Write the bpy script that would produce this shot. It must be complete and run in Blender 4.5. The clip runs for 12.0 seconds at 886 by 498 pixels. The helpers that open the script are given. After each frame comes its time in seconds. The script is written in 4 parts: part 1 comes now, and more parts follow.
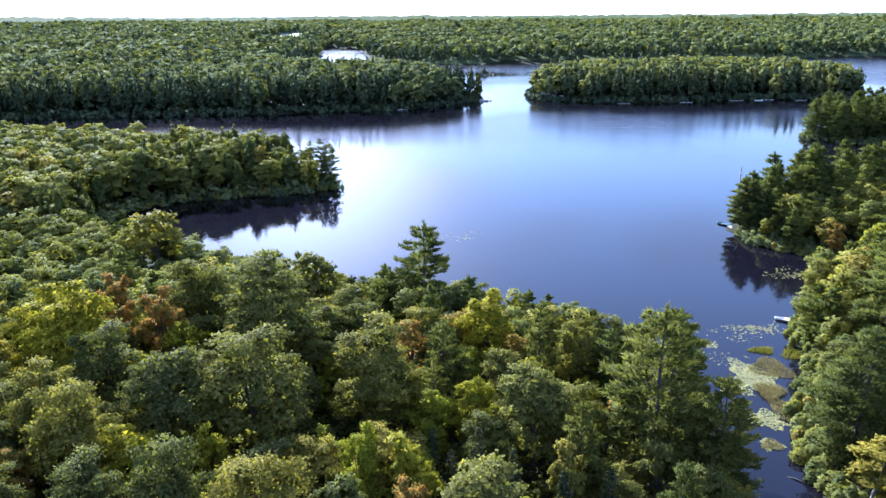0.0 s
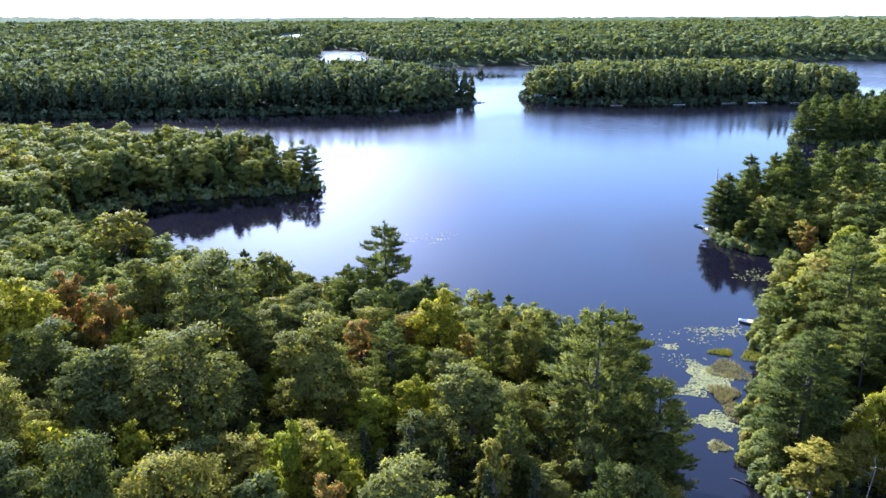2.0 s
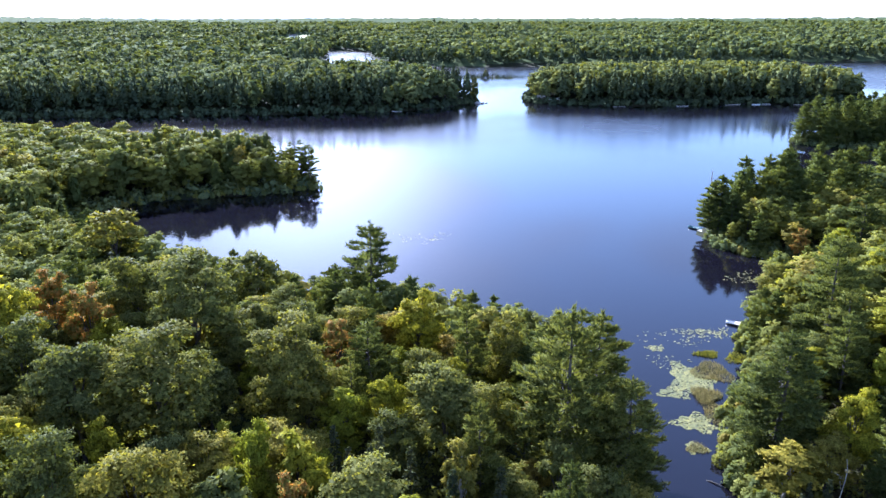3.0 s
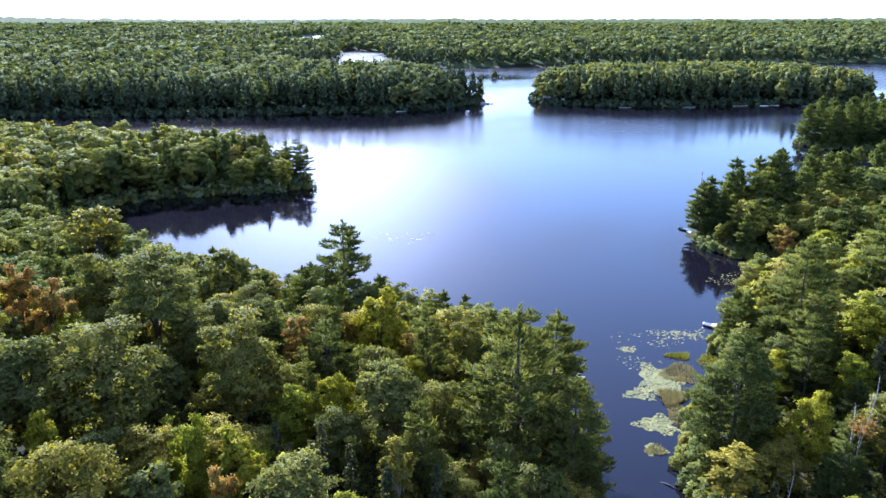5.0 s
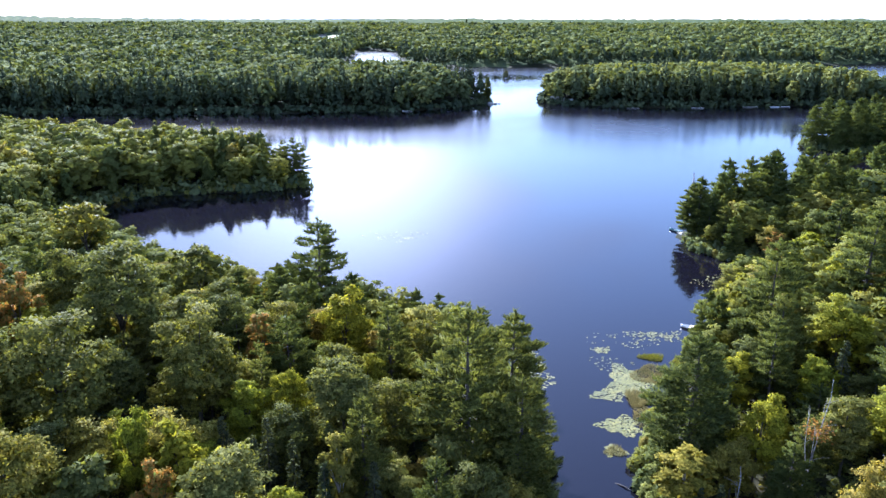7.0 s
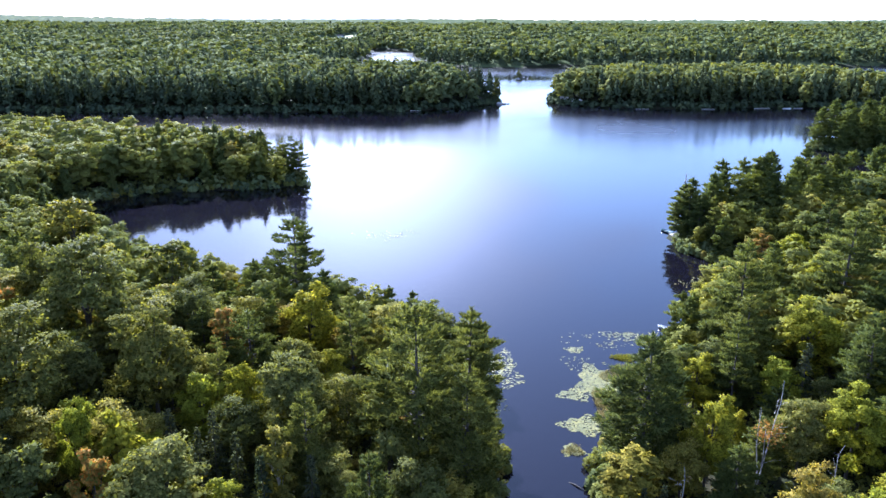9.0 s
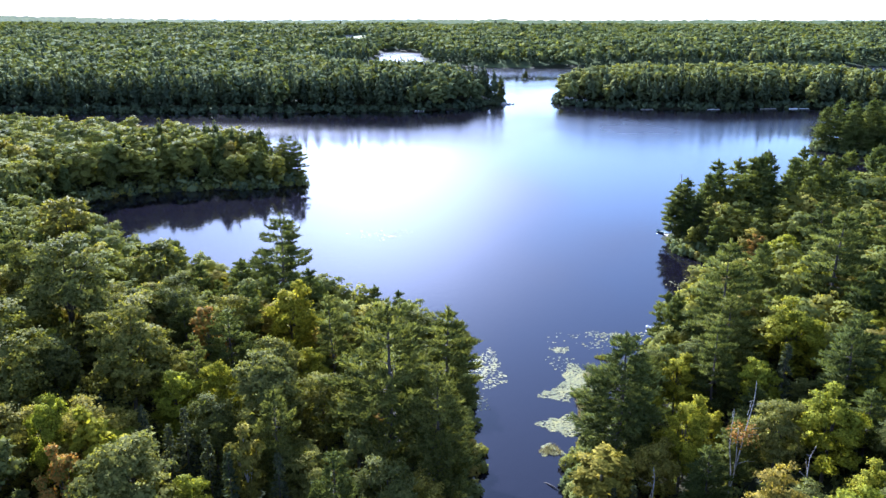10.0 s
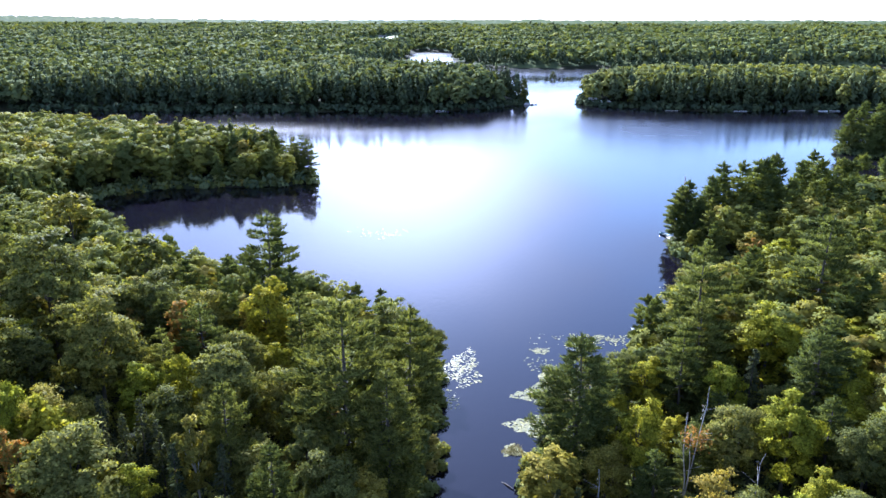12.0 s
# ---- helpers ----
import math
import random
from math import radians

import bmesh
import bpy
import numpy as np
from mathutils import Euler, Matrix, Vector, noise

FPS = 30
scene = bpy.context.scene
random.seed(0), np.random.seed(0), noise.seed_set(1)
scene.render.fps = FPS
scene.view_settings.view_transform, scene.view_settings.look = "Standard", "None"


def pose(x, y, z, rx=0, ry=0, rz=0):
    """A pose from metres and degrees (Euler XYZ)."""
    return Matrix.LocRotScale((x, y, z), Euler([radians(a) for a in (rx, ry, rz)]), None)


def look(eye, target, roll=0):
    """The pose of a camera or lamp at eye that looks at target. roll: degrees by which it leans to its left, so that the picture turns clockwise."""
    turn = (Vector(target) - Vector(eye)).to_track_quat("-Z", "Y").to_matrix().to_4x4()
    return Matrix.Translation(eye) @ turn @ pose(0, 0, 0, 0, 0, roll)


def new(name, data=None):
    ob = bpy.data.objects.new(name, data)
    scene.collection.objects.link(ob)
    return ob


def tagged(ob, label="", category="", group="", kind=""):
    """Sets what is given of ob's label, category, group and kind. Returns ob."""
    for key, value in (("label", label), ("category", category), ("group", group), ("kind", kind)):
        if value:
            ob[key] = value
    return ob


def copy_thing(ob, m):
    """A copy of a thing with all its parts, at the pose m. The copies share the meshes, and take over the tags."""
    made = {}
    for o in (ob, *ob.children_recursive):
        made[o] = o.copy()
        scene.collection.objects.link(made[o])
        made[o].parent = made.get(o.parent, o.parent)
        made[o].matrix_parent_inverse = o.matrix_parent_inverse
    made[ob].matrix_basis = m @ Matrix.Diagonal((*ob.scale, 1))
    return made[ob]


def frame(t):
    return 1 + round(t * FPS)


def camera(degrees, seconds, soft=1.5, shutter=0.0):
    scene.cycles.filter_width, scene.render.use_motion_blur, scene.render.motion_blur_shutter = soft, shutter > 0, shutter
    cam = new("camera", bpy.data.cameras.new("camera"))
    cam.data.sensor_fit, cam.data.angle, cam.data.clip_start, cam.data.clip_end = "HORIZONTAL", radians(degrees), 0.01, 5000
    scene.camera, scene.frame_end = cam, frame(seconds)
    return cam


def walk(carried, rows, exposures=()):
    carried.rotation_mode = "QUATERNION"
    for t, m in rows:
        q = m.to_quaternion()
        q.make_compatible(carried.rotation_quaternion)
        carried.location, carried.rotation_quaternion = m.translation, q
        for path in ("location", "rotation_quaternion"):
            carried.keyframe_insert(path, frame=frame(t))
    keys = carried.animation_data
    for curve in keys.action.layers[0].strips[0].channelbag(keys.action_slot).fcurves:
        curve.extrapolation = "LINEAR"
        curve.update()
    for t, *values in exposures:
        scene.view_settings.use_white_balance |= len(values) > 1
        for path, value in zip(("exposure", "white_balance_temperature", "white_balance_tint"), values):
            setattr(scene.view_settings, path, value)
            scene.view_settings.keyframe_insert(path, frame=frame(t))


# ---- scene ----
cam = camera(62.5, 12.0, soft=1.5)
PATH = [
    (0, (0.764, 0.22, 64.214), (0.787, 2.123, 63.599), -0.4),
    (0.5, (2.741, 0.051, 64.21), (2.766, 1.954, 63.596), -0.4),
    (1, (4.925, -0.093, 64.176), (4.949, 1.81, 63.563), -0.3),
    (1.5, (7.171, -0.174, 64.115), (7.191, 1.73, 63.503), -0.2),
    (2, (9.389, -0.271, 64.064), (9.402, 1.633, 63.453), -0.2),
    (2.5, (11.694, -0.415, 64.046), (11.696, 1.49, 63.436), -0.2),
    (3, (13.976, -0.527, 64.009), (13.967, 1.378, 63.4), -0.1),
    (5, (22.848, -0.621, 63.751), (22.795, 1.284, 63.144), -0.1),
    (5.5, (25.077, -0.634, 63.729), (25.011, 1.27, 63.121), -0.1),
    (6, (27.239, -0.578, 63.664), (27.162, 1.326, 63.056), -0.1),
    (6.5, (29.414, -0.534, 63.604), (29.325, 1.37, 62.997), -0.0),
    (7, (31.608, -0.488, 63.551), (31.507, 1.415, 62.944), -0.0),
    (9, (40.735, -0.264, 63.165), (40.581, 1.636, 62.559), 0.1),
    (9.5, (43.212, -0.163, 63.126), (43.044, 1.735, 62.52), 0.1),
    (10, (45.699, -0.091, 63.086), (45.516, 1.807, 62.481), 0.0),
    (10.5, (48.253, 0.017, 63.066), (48.053, 1.913, 62.46), 0.0),
    (11, (50.854, 0.139, 63.05), (50.631, 2.032, 62.445), 0.0),
    (11.5, (53.52, 0.354, 63.027), (53.273, 2.244, 62.422), -0.0),
    (12, (56.163, 0.618, 63.019), (55.887, 2.504, 62.415), 0.0),
]
EXPOSURE, KELVIN, TINT = 2.05, 4950, 22
walk(cam, [(t, look(eye, target, roll)) for t, eye, target, roll in PATH], exposures=((0.0, EXPOSURE, KELVIN, TINT), (12.0, EXPOSURE, KELVIN, TINT)))

# ---- light ----
SUN_AZ, SUN_EL = -23.5, 31.0  # degrees: left of north (+y), above the horizon
world = bpy.data.worlds.new("sky")
world.use_nodes = True
scene.world = world
wn = world.node_tree.nodes
sky = wn.new("ShaderNodeTexSky")
sky.sky_type, sky.sun_disc = "NISHITA", False
sky.sun_elevation, sky.sun_rotation = radians(SUN_EL), radians(SUN_AZ)
sky.air_density, sky.dust_density, sky.ozone_density = 1.0, 0.2, 2.2
wt = world.node_tree
# thin broken cloud over the whole sky, brightest high over the lake
way = wn.new("ShaderNodeTexCoord").outputs["Generated"]
split = wn.new("ShaderNodeSeparateXYZ")
wt.links.new(way, split.inputs[0])


def wmath(op, a, b=0.0):
    n = wn.new("ShaderNodeMath")
    n.operation = op
    for sock, value in zip(n.inputs, (a, b)):
        if isinstance(value, bpy.types.NodeSocket):
            wt.links.new(value, sock)
        else:
            sock.default_value = value
    return n.outputs[0]


rise = wmath("ADD", wmath("ABSOLUTE", split.outputs[2]), 0.12)
flatten = wn.new("ShaderNodeCombineXYZ")
wt.links.new(wmath("DIVIDE", split.outputs[0], rise), flatten.inputs[0])
wt.links.new(wmath("DIVIDE", split.outputs[1], rise), flatten.inputs[1])
puffs = wn.new("ShaderNodeTexNoise")
puffs.noise_dimensions = "4D"
puffs.inputs["Scale"].default_value, puffs.inputs["Detail"].default_value, puffs.inputs["W"].default_value = 0.6, 5.0, 68.5
wt.links.new(flatten.outputs[0], puffs.inputs["Vector"])
cover = wmath("MULTIPLY", wmath("MINIMUM", wmath("MAXIMUM", wmath("MULTIPLY", wmath("SUBTRACT", puffs.outputs[0], 0.50), 6.0), 0.0), 1.0), 0.75)


def nearness(az, el, tight):
    """1 towards a direction of the sky, falling off around it."""
    n = wn.new("ShaderNodeVectorMath")
    n.operation = "DOT_PRODUCT"
    wt.links.new(way, n.inputs[0])
    n.inputs[1].default_value = (math.sin(radians(az)) * math.cos(radians(el)), math.cos(radians(az)) * math.cos(radians(el)), math.sin(radians(el)))
    return wmath("POWER", wmath("MAXIMUM", n.outputs["Value"], 0.0), tight)


glare = nearness(SUN_AZ, SUN_EL, 9.0)  # haze lit up round the sun
bank = nearness(-11, 13, 65.0)  # the bright cloud that stands low over the lake
halo = wmath("ADD", wmath("ADD", wmath("MULTIPLY", bank, 8.0), wmath("MULTIPLY", glare, 5.0)), 2.3)
cover = wmath("MINIMUM", wmath("ADD", cover, wmath("ADD", wmath("ADD", wmath("MULTIPLY", bank, 0.35), wmath("MULTIPLY", glare, 0.06)), 0.42)), 1.0)
cloud = wn.new("ShaderNodeCombineXYZ")
for i, hue in enumerate((0.88, 0.95, 1.13)):  # thin high haze with a violet-blue cast
    wt.links.new(wmath("MULTIPLY", halo, hue), cloud.inputs[i])
blend = wn.new("ShaderNodeMix")
blend.data_type = "RGBA"
wt.links.new(cover, blend.inputs[0])
wt.links.new(sky.outputs[0], blend.inputs[6])
wt.links.new(cloud.outputs[0], blend.inputs[7])
wt.links.new(blend.outputs[2], wn["Background"].inputs[0])
wn["Background"].inputs[1].default_value = 0.11

sun = new("sun", bpy.data.lights.new("sun", "SUN"))
sun.data.energy, sun.data.angle, sun.data.color = 5.0, radians(0.6), (1.0, 0.94, 0.82)
sun_dir = Vector((math.sin(radians(SUN_AZ)) * math.cos(radians(SUN_EL)), math.cos(radians(SUN_AZ)) * math.cos(radians(SUN_EL)), math.sin(radians(SUN_EL))))
sun.matrix_world = look(sun_dir * 300, (0, 0, 0))


# ---- materials ----
def material(name):
    m = bpy.data.materials.new(name)
    m.use_nodes = True
    nt = m.node_tree
    return m, nt, nt.nodes, nt.nodes["Principled BSDF"]


def node(nt, kind, **values):
    n = nt.nodes.new(kind)
    for key, value in values.items():
        n.inputs[key.replace("_", " ")].default_value = value
    return n


def ramp(nt, source, stops):
    n = nt.nodes.new("ShaderNodeValToRGB")
    el = n.color_ramp.elements
    while len(el) < len(stops):
        el.new(0.5)
    for e, (p, c) in zip(el, stops):
        e.position, e.color = p, (*c, 1)
    nt.links.new(source, n.inputs[0])
    return n


def mix(nt, kind, factor, a, b):
    n = nt.nodes.new("ShaderNodeMix")
    n.data_type, n.blend_type = "RGBA", kind
    for sock, value in ((n.inputs[0], factor), (n.inputs[6], a), (n.inputs[7], b)):
        if isinstance(value, bpy.types.NodeSocket):
            nt.links.new(value, sock)
        elif isinstance(value, (int, float)):
            sock.default_value = value
        else:
            sock.default_value = (*value, 1)
    return n.outputs[2]


def leaf_material(name, stops, glow=(1.7, 1.6, 0.45), by_tint=False, share=0.37, rough=0.5, gloss=0.012, spread=((0.42, 0.47, 0.45), (1.6, 1.5, 1.4))):
    """Leaves: per-tree colour, per-leaf variation, gloss, and light shining through."""
    m, nt, nodes, p = material(name)
    if by_tint:
        a = nodes.new("ShaderNodeAttribute")
        a.attribute_name = "tint"
        source = a.outputs["Fac"]
    else:
        source = nodes.new("ShaderNodeObjectInfo").outputs["Random"]
    base = ramp(nt, source, stops).outputs[0]
    isl = nodes.new("ShaderNodeNewGeometry").outputs["Random Per Island"]
    vary = ramp(nt, isl, [(0.0, spread[0]), (0.55, (1.0, 1.0, 1.0)), (1.0, spread[1])]).outputs[0]
    col = mix(nt, "MULTIPLY", 1.0, base, vary)
    geo = nodes.new("ShaderNodeTexCoord")
    blotch = node(nt, "ShaderNodeTexNoise", Scale=0.35, Detail=2.0)
    nt.links.new(geo.outputs["Object"], blotch.inputs["Vector"])
    col = mix(nt, "MULTIPLY", 0.6, col, ramp(nt, blotch.outputs[0], [(0.3, (0.7, 0.75, 0.7)), (0.7, (1.25, 1.2, 1.05))]).outputs[0])
    nt.links.new(col, p.inputs["Base Color"])
    p.inputs["Roughness"].default_value = rough
    p.inputs["Specular IOR Level"].default_value = gloss
    tr = nodes.new("ShaderNodeBsdfTranslucent")
    nt.links.new(mix(nt, "MULTIPLY", 1.0, col, glow), tr.inputs[0])
    mx = nodes.new("ShaderNodeMixShader")
    mx.inputs[0].default_value = share
    nt.links.new(p.outputs[0], mx.inputs[1])
    nt.links.new(tr.outputs[0], mx.inputs[2])
    nt.links.new(mx.outputs[0], nodes["Material Output"].inputs[0])
    return m


def bark_material(name, dark, light, scale=6.0):
    m, nt, nodes, p = material(name)
    tc = nodes.new("ShaderNodeTexCoord")
    mp = nodes.new("ShaderNodeMapping")
    mp.inputs["Scale"].default_value = (1, 1, 0.25)
    nt.links.new(tc.outputs["Object"], mp.inputs[0])
    n = node(nt, "ShaderNodeTexNoise", Scale=scale, Detail=5.0)
    nt.links.new(mp.outputs[0], n.inputs["Vector"])
    nt.links.new(ramp(nt, n.outputs[0], [(0.3, dark), (0.7, light)]).outputs[0], p.inputs["Base Color"])
    p.inputs["Roughness"].default_value = 0.9
    b = node(nt, "ShaderNodeBump", Strength=0.6, Distance=0.05)
    nt.links.new(n.outputs[0], b.inputs["Height"])
    nt.links.new(b.outputs[0], p.inputs["Normal"])
    return m


def plain_material(name, a, b, scale=3.0, rough=0.7, bump=0.2):
    """Two tones in patches and grain, for painted, wooden and stony things."""
    m, nt, nodes, p = material(name)
    tc = nodes.new("ShaderNodeTexCoord")
    n = node(nt, "ShaderNodeTexNoise", Scale=scale, Detail=6.0, Roughness=0.65)
    nt.links.new(tc.outputs["Object"], n.inputs["Vector"])
    nt.links.new(ramp(nt, n.outputs[0], [(0.32, a), (0.68, b)]).outputs[0], p.inputs["Base Color"])
    p.inputs["Roughness"].default_value = rough
    bp = node(nt, "ShaderNodeBump", Strength=bump, Distance=0.03)
    nt.links.new(n.outputs[0], bp.inputs["Height"])
    nt.links.new(bp.outputs[0], p.inputs["Normal"])
    return m


GREENS = [(0.0, (0.094, 0.106, 0.034)), (0.3, (0.134, 0.138, 0.038)), (0.55, (0.172, 0.166, 0.039)), (0.8, (0.210, 0.188, 0.038)), (1.0, (0.236, 0.178, 0.042))]
WOODS = [(0.0, (0.090, 0.108, 0.040)), (0.35, (0.130, 0.146, 0.044)), (0.7, (0.172, 0.178, 0.045)), (0.9, (0.208, 0.204, 0.043)), (1.0, (0.222, 0.188, 0.047))]
PINES = [(0.0, (0.062, 0.080, 0.028)), (0.5, (0.086, 0.104, 0.032)), (1.0, (0.118, 0.130, 0.036))]
EVEN = ((0.76, 0.79, 0.78), (1.26, 1.22, 1.18))
M_LEAF = leaf_material("maple_leaves", GREENS)
M_OAK = leaf_material("oak_leaves", [(0.0, (0.100, 0.112, 0.040)), (0.6, (0.134, 0.142, 0.044)), (1.0, (0.170, 0.168, 0.047))], gloss=0.008, rough=0.5)
M_LIME = leaf_material("lime_leaves", [(0.0, (0.182, 0.202, 0.022)), (1.0, (0.258, 0.240, 0.022))])
M_RED = leaf_material("red_leaves", [(0.0, (0.280, 0.160, 0.040)), (1.0, (0.230, 0.182, 0.044))], glow=(1.3, 0.9, 0.5), spread=((0.42, 0.95, 0.70), (1.5, 1.25, 1.0)))
M_GOLD = leaf_material("gold_leaves", [(0.0, (0.17, 0.155, 0.034)), (1.0, (0.24, 0.205, 0.030))], glow=(1.2, 1.15, 0.4))
M_NEEDLE = leaf_material("pine_needles", PINES, glow=(1.5, 1.4, 0.6), share=0.36)
M_SPRUCE = leaf_material("spruce_needles", [(0.0, (0.050, 0.064, 0.036)), (1.0, (0.078, 0.084, 0.050))], share=0.25)
M_NEXT = leaf_material("woodland_leaves", WOODS, by_tint=True, share=0.34, rough=0.6, gloss=0.01, spread=EVEN)
M_NEXTPINE = leaf_material("woodland_needles", PINES, by_tint=True, share=0.26, rough=0.6, gloss=0.01, spread=EVEN)
# greyer, bluer greens than WOODS: distance haze put into the leaf colour
FAR_WOODS = [(0.0, (0.088, 0.112, 0.056)), (0.4, (0.120, 0.142, 0.062)), (0.75, (0.156, 0.172, 0.064)), (1.0, (0.190, 0.196, 0.062))]
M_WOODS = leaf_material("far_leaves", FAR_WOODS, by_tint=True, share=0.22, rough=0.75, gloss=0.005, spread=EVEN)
M_CONIFERS = leaf_material("far_needles", [(0.0, (0.050, 0.066, 0.040)), (0.5, (0.062, 0.080, 0.043)), (1.0, (0.082, 0.098, 0.046))], by_tint=True, share=0.06, rough=0.75, gloss=0.005, spread=EVEN)
# darker than the far leaves: shade between the crowns put into the colour
M_CANOPY = leaf_material("canopy", [(0.0, (0.074, 0.098, 0.056)), (1.0, (0.124, 0.144, 0.062))], by_tint=True, share=0.15, rough=0.8, gloss=0.005, spread=EVEN)
M_BARK = bark_material("grey_bark", (0.030, 0.025, 0.020), (0.090, 0.078, 0.065))
M_BIRCH = bark_material("birch_bark", (0.17, 0.155, 0.13), (0.46, 0.44, 0.40), 3.0)
M_SNAG = bark_material("weathered_wood", (0.20, 0.18, 0.165), (0.42, 0.39, 0.36))
M_REED = leaf_material("sedge_blades", [(0.0, (0.19, 0.175, 0.085)), (1.0, (0.25, 0.23, 0.115))], glow=(1.1, 1.0, 0.7), share=0.3)
M_PAD = leaf_material("lily_pads", [(0.0, (0.170, 0.165, 0.050)), (1.0, (0.235, 0.215, 0.075))], share=0.1, rough=0.34, gloss=0.32)
M_DOCK = plain_material("grey_dock_planks", (0.30, 0.27, 0.23), (0.50, 0.47, 0.42))
M_WHITE = plain_material("white_paint", (0.70, 0.70, 0.68), (0.82, 0.82, 0.80), rough=0.35, bump=0.05)
M_TAN = plain_material("tan_canvas", (0.42, 0.33, 0.22), (0.55, 0.44, 0.30))
M_HULL = plain_material("blue_green_hull", (0.05, 0.12, 0.13), (0.08, 0.17, 0.18), rough=0.3)
M_CABIN = plain_material("brown_cabin_boards", (0.11, 0.065, 0.04), (0.19, 0.12, 0.08))
M_ROOF = plain_material("dark_roof", (0.06, 0.055, 0.05), (0.12, 0.11, 0.10))
M_STONE = plain_material("grey_stone", (0.22, 0.21, 0.20), (0.42, 0.40, 0.37))

# forest floor: litter, moss and low growth
M_FLOOR, nt, nodes, p = material("forest_floor")
tc = nodes.new("ShaderNodeTexCoord")
n1 = node(nt, "ShaderNodeTexNoise", Scale=0.05, Detail=6.0)
n2 = node(nt, "ShaderNodeTexNoise", Scale=1.1, Detail=6.0)
for n in (n1, n2):
    nt.links.new(tc.outputs["Object"], n.inputs["Vector"])
c = mix(nt, "MULTIPLY", 0.8, ramp(nt, n1.outputs[0], [(0.35, (0.018, 0.028, 0.010)), (0.65, (0.030, 0.028, 0.014))]).outputs[0],
        ramp(nt, n2.outputs[0], [(0.3, (0.5, 0.5, 0.5)), (0.7, (1.4, 1.3, 1.1))]).outputs[0])
nt.links.new(c, p.inputs["Base Color"])
p.inputs["Roughness"].default_value = 0.95
p.inputs["Specular IOR Level"].default_value = 0.1
bp = node(nt, "ShaderNodeBump", Strength=0.8, Distance=0.4)
nt.links.new(n2.outputs[0], bp.inputs["Height"])
nt.links.new(bp.outputs[0], p.inputs["Normal"])

# lake water: dark, tea-brown, with light ripples
M_WATER, nt, nodes, p = material("lake_water")
tc = nodes.new("ShaderNodeTexCoord")
mp = nodes.new("ShaderNodeMapping")
mp.inputs["Scale"].default_value = (1.0, 0.6, 1.0)
nt.links.new(tc.outputs["Object"], mp.inputs[0])
wind = node(nt, "ShaderNodeTexNoise", Scale=0.012, Detail=3.0)
rip = node(nt, "ShaderNodeTexNoise", Scale=0.9, Detail=3.0)
for n in (wind, rip):
    nt.links.new(mp.outputs[0], n.inputs["Vector"])
p.inputs["Base Color"].default_value = (0.0046, 0.0042, 0.0074, 1)
p.inputs["IOR"].default_value = 1.333
lee = nodes.new("ShaderNodeAttribute")  # how open to the wind the water lies
lee.attribute_name = "open"
calm = ramp(nt, wind.outputs[0], [(0.35, (0.035, 0.035, 0.035)), (0.7, (0.09, 0.09, 0.09))]).outputs[0]
ruffled = ramp(nt, wind.outputs[0], [(0.35, (0.20, 0.20, 0.20)), (0.7, (0.30, 0.30, 0.30))]).outputs[0]
nt.links.new(mix(nt, "MIX", lee.outputs["Fac"], calm, ruffled), p.inputs["Roughness"])
bp = node(nt, "ShaderNodeBump", Strength=0.12, Distance=0.15)
nt.links.new(rip.outputs[0], bp.inputs["Height"])
nt.links.new(bp.outputs[0], p.inputs["Normal"])

# ---- the lie of the land ----
LAKE = np.array([
    (44, 20), (42, 60), (42, 85), (41, 96), (39, 106), (38, 118), (34, 130), (22, 138), (10, 146), (-4, 151), (-18, 155), (-32, 160), (-45, 168), (-56, 178),
    (-66, 190), (-82, 198), (-98, 206), (-108, 220), (-108, 236), (-98, 250), (-84, 259), (-60, 265), (-47, 269), (-38, 276), (-39, 286), (-52, 298),
    (-78, 314), (-115, 328), (-170, 338), (-260, 346), (-400, 352), (-440, 400), (-400, 450), (-282, 484), (-174, 490), (-120, 497), (-64, 508), (-20, 517), (6, 535),
    (37, 566), (36, 584), (16, 625), (-28, 680), (-80, 728), (-140, 790), (-166, 900), (-170, 1000), (-166, 1078), (-174, 1200), (-215, 1430), (-170, 1440), (-122, 1372), (-112, 1250), (-92, 1130),
    (-62, 1040), (-20, 985), (41, 968), (87, 988), (135, 996), (220, 985), (330, 995), (470, 1030), (570, 1070), (700, 1050), (860, 1040), (900, 900), (760, 720),
    (560, 590), (420, 500), (300, 440), (225, 404), (194, 384), (196, 376), (206, 366), (230, 360), (300, 350), (330, 322), (300, 285), (240, 262), (180, 250), (130, 240),
    (104, 229), (91, 219), (91, 212), (95, 199), (99, 192), (107, 189), (117, 187), (119, 179), (109, 172), (97, 167), (88, 160), (84, 152), (79, 145), (75, 139), (72, 126),
    (66, 116), (61, 108), (58, 98), (54, 88), (52, 60), (50, 20)], float)
ISLAND = np.array([(77, 600), (80, 575), (87, 562), (110, 552), (139, 543), (185, 545), (215, 556), (240, 560), (281, 553), (318, 563), (344, 590), (354, 635), (330, 690), (270, 725), (160, 715), (95, 660)], float)
ISLET = np.array([(52, 806), (58, 803), (70, 806), (62, 812), (53, 811)], float)


def waves(x, y, scale, seed):
    """Smooth rolling noise between about -1 and 1."""
    r = np.random.RandomState(seed)
    out = 0.0
    for k in range(5):
        a, f, ph = r.rand() * 6.28, (0.7 + 0.35 * k) / scale, r.rand() * 6.28
        out = out + np.sin((np.cos(a) * x + np.sin(a) * y) * f * 6.28 + ph) * 0.45
    return out


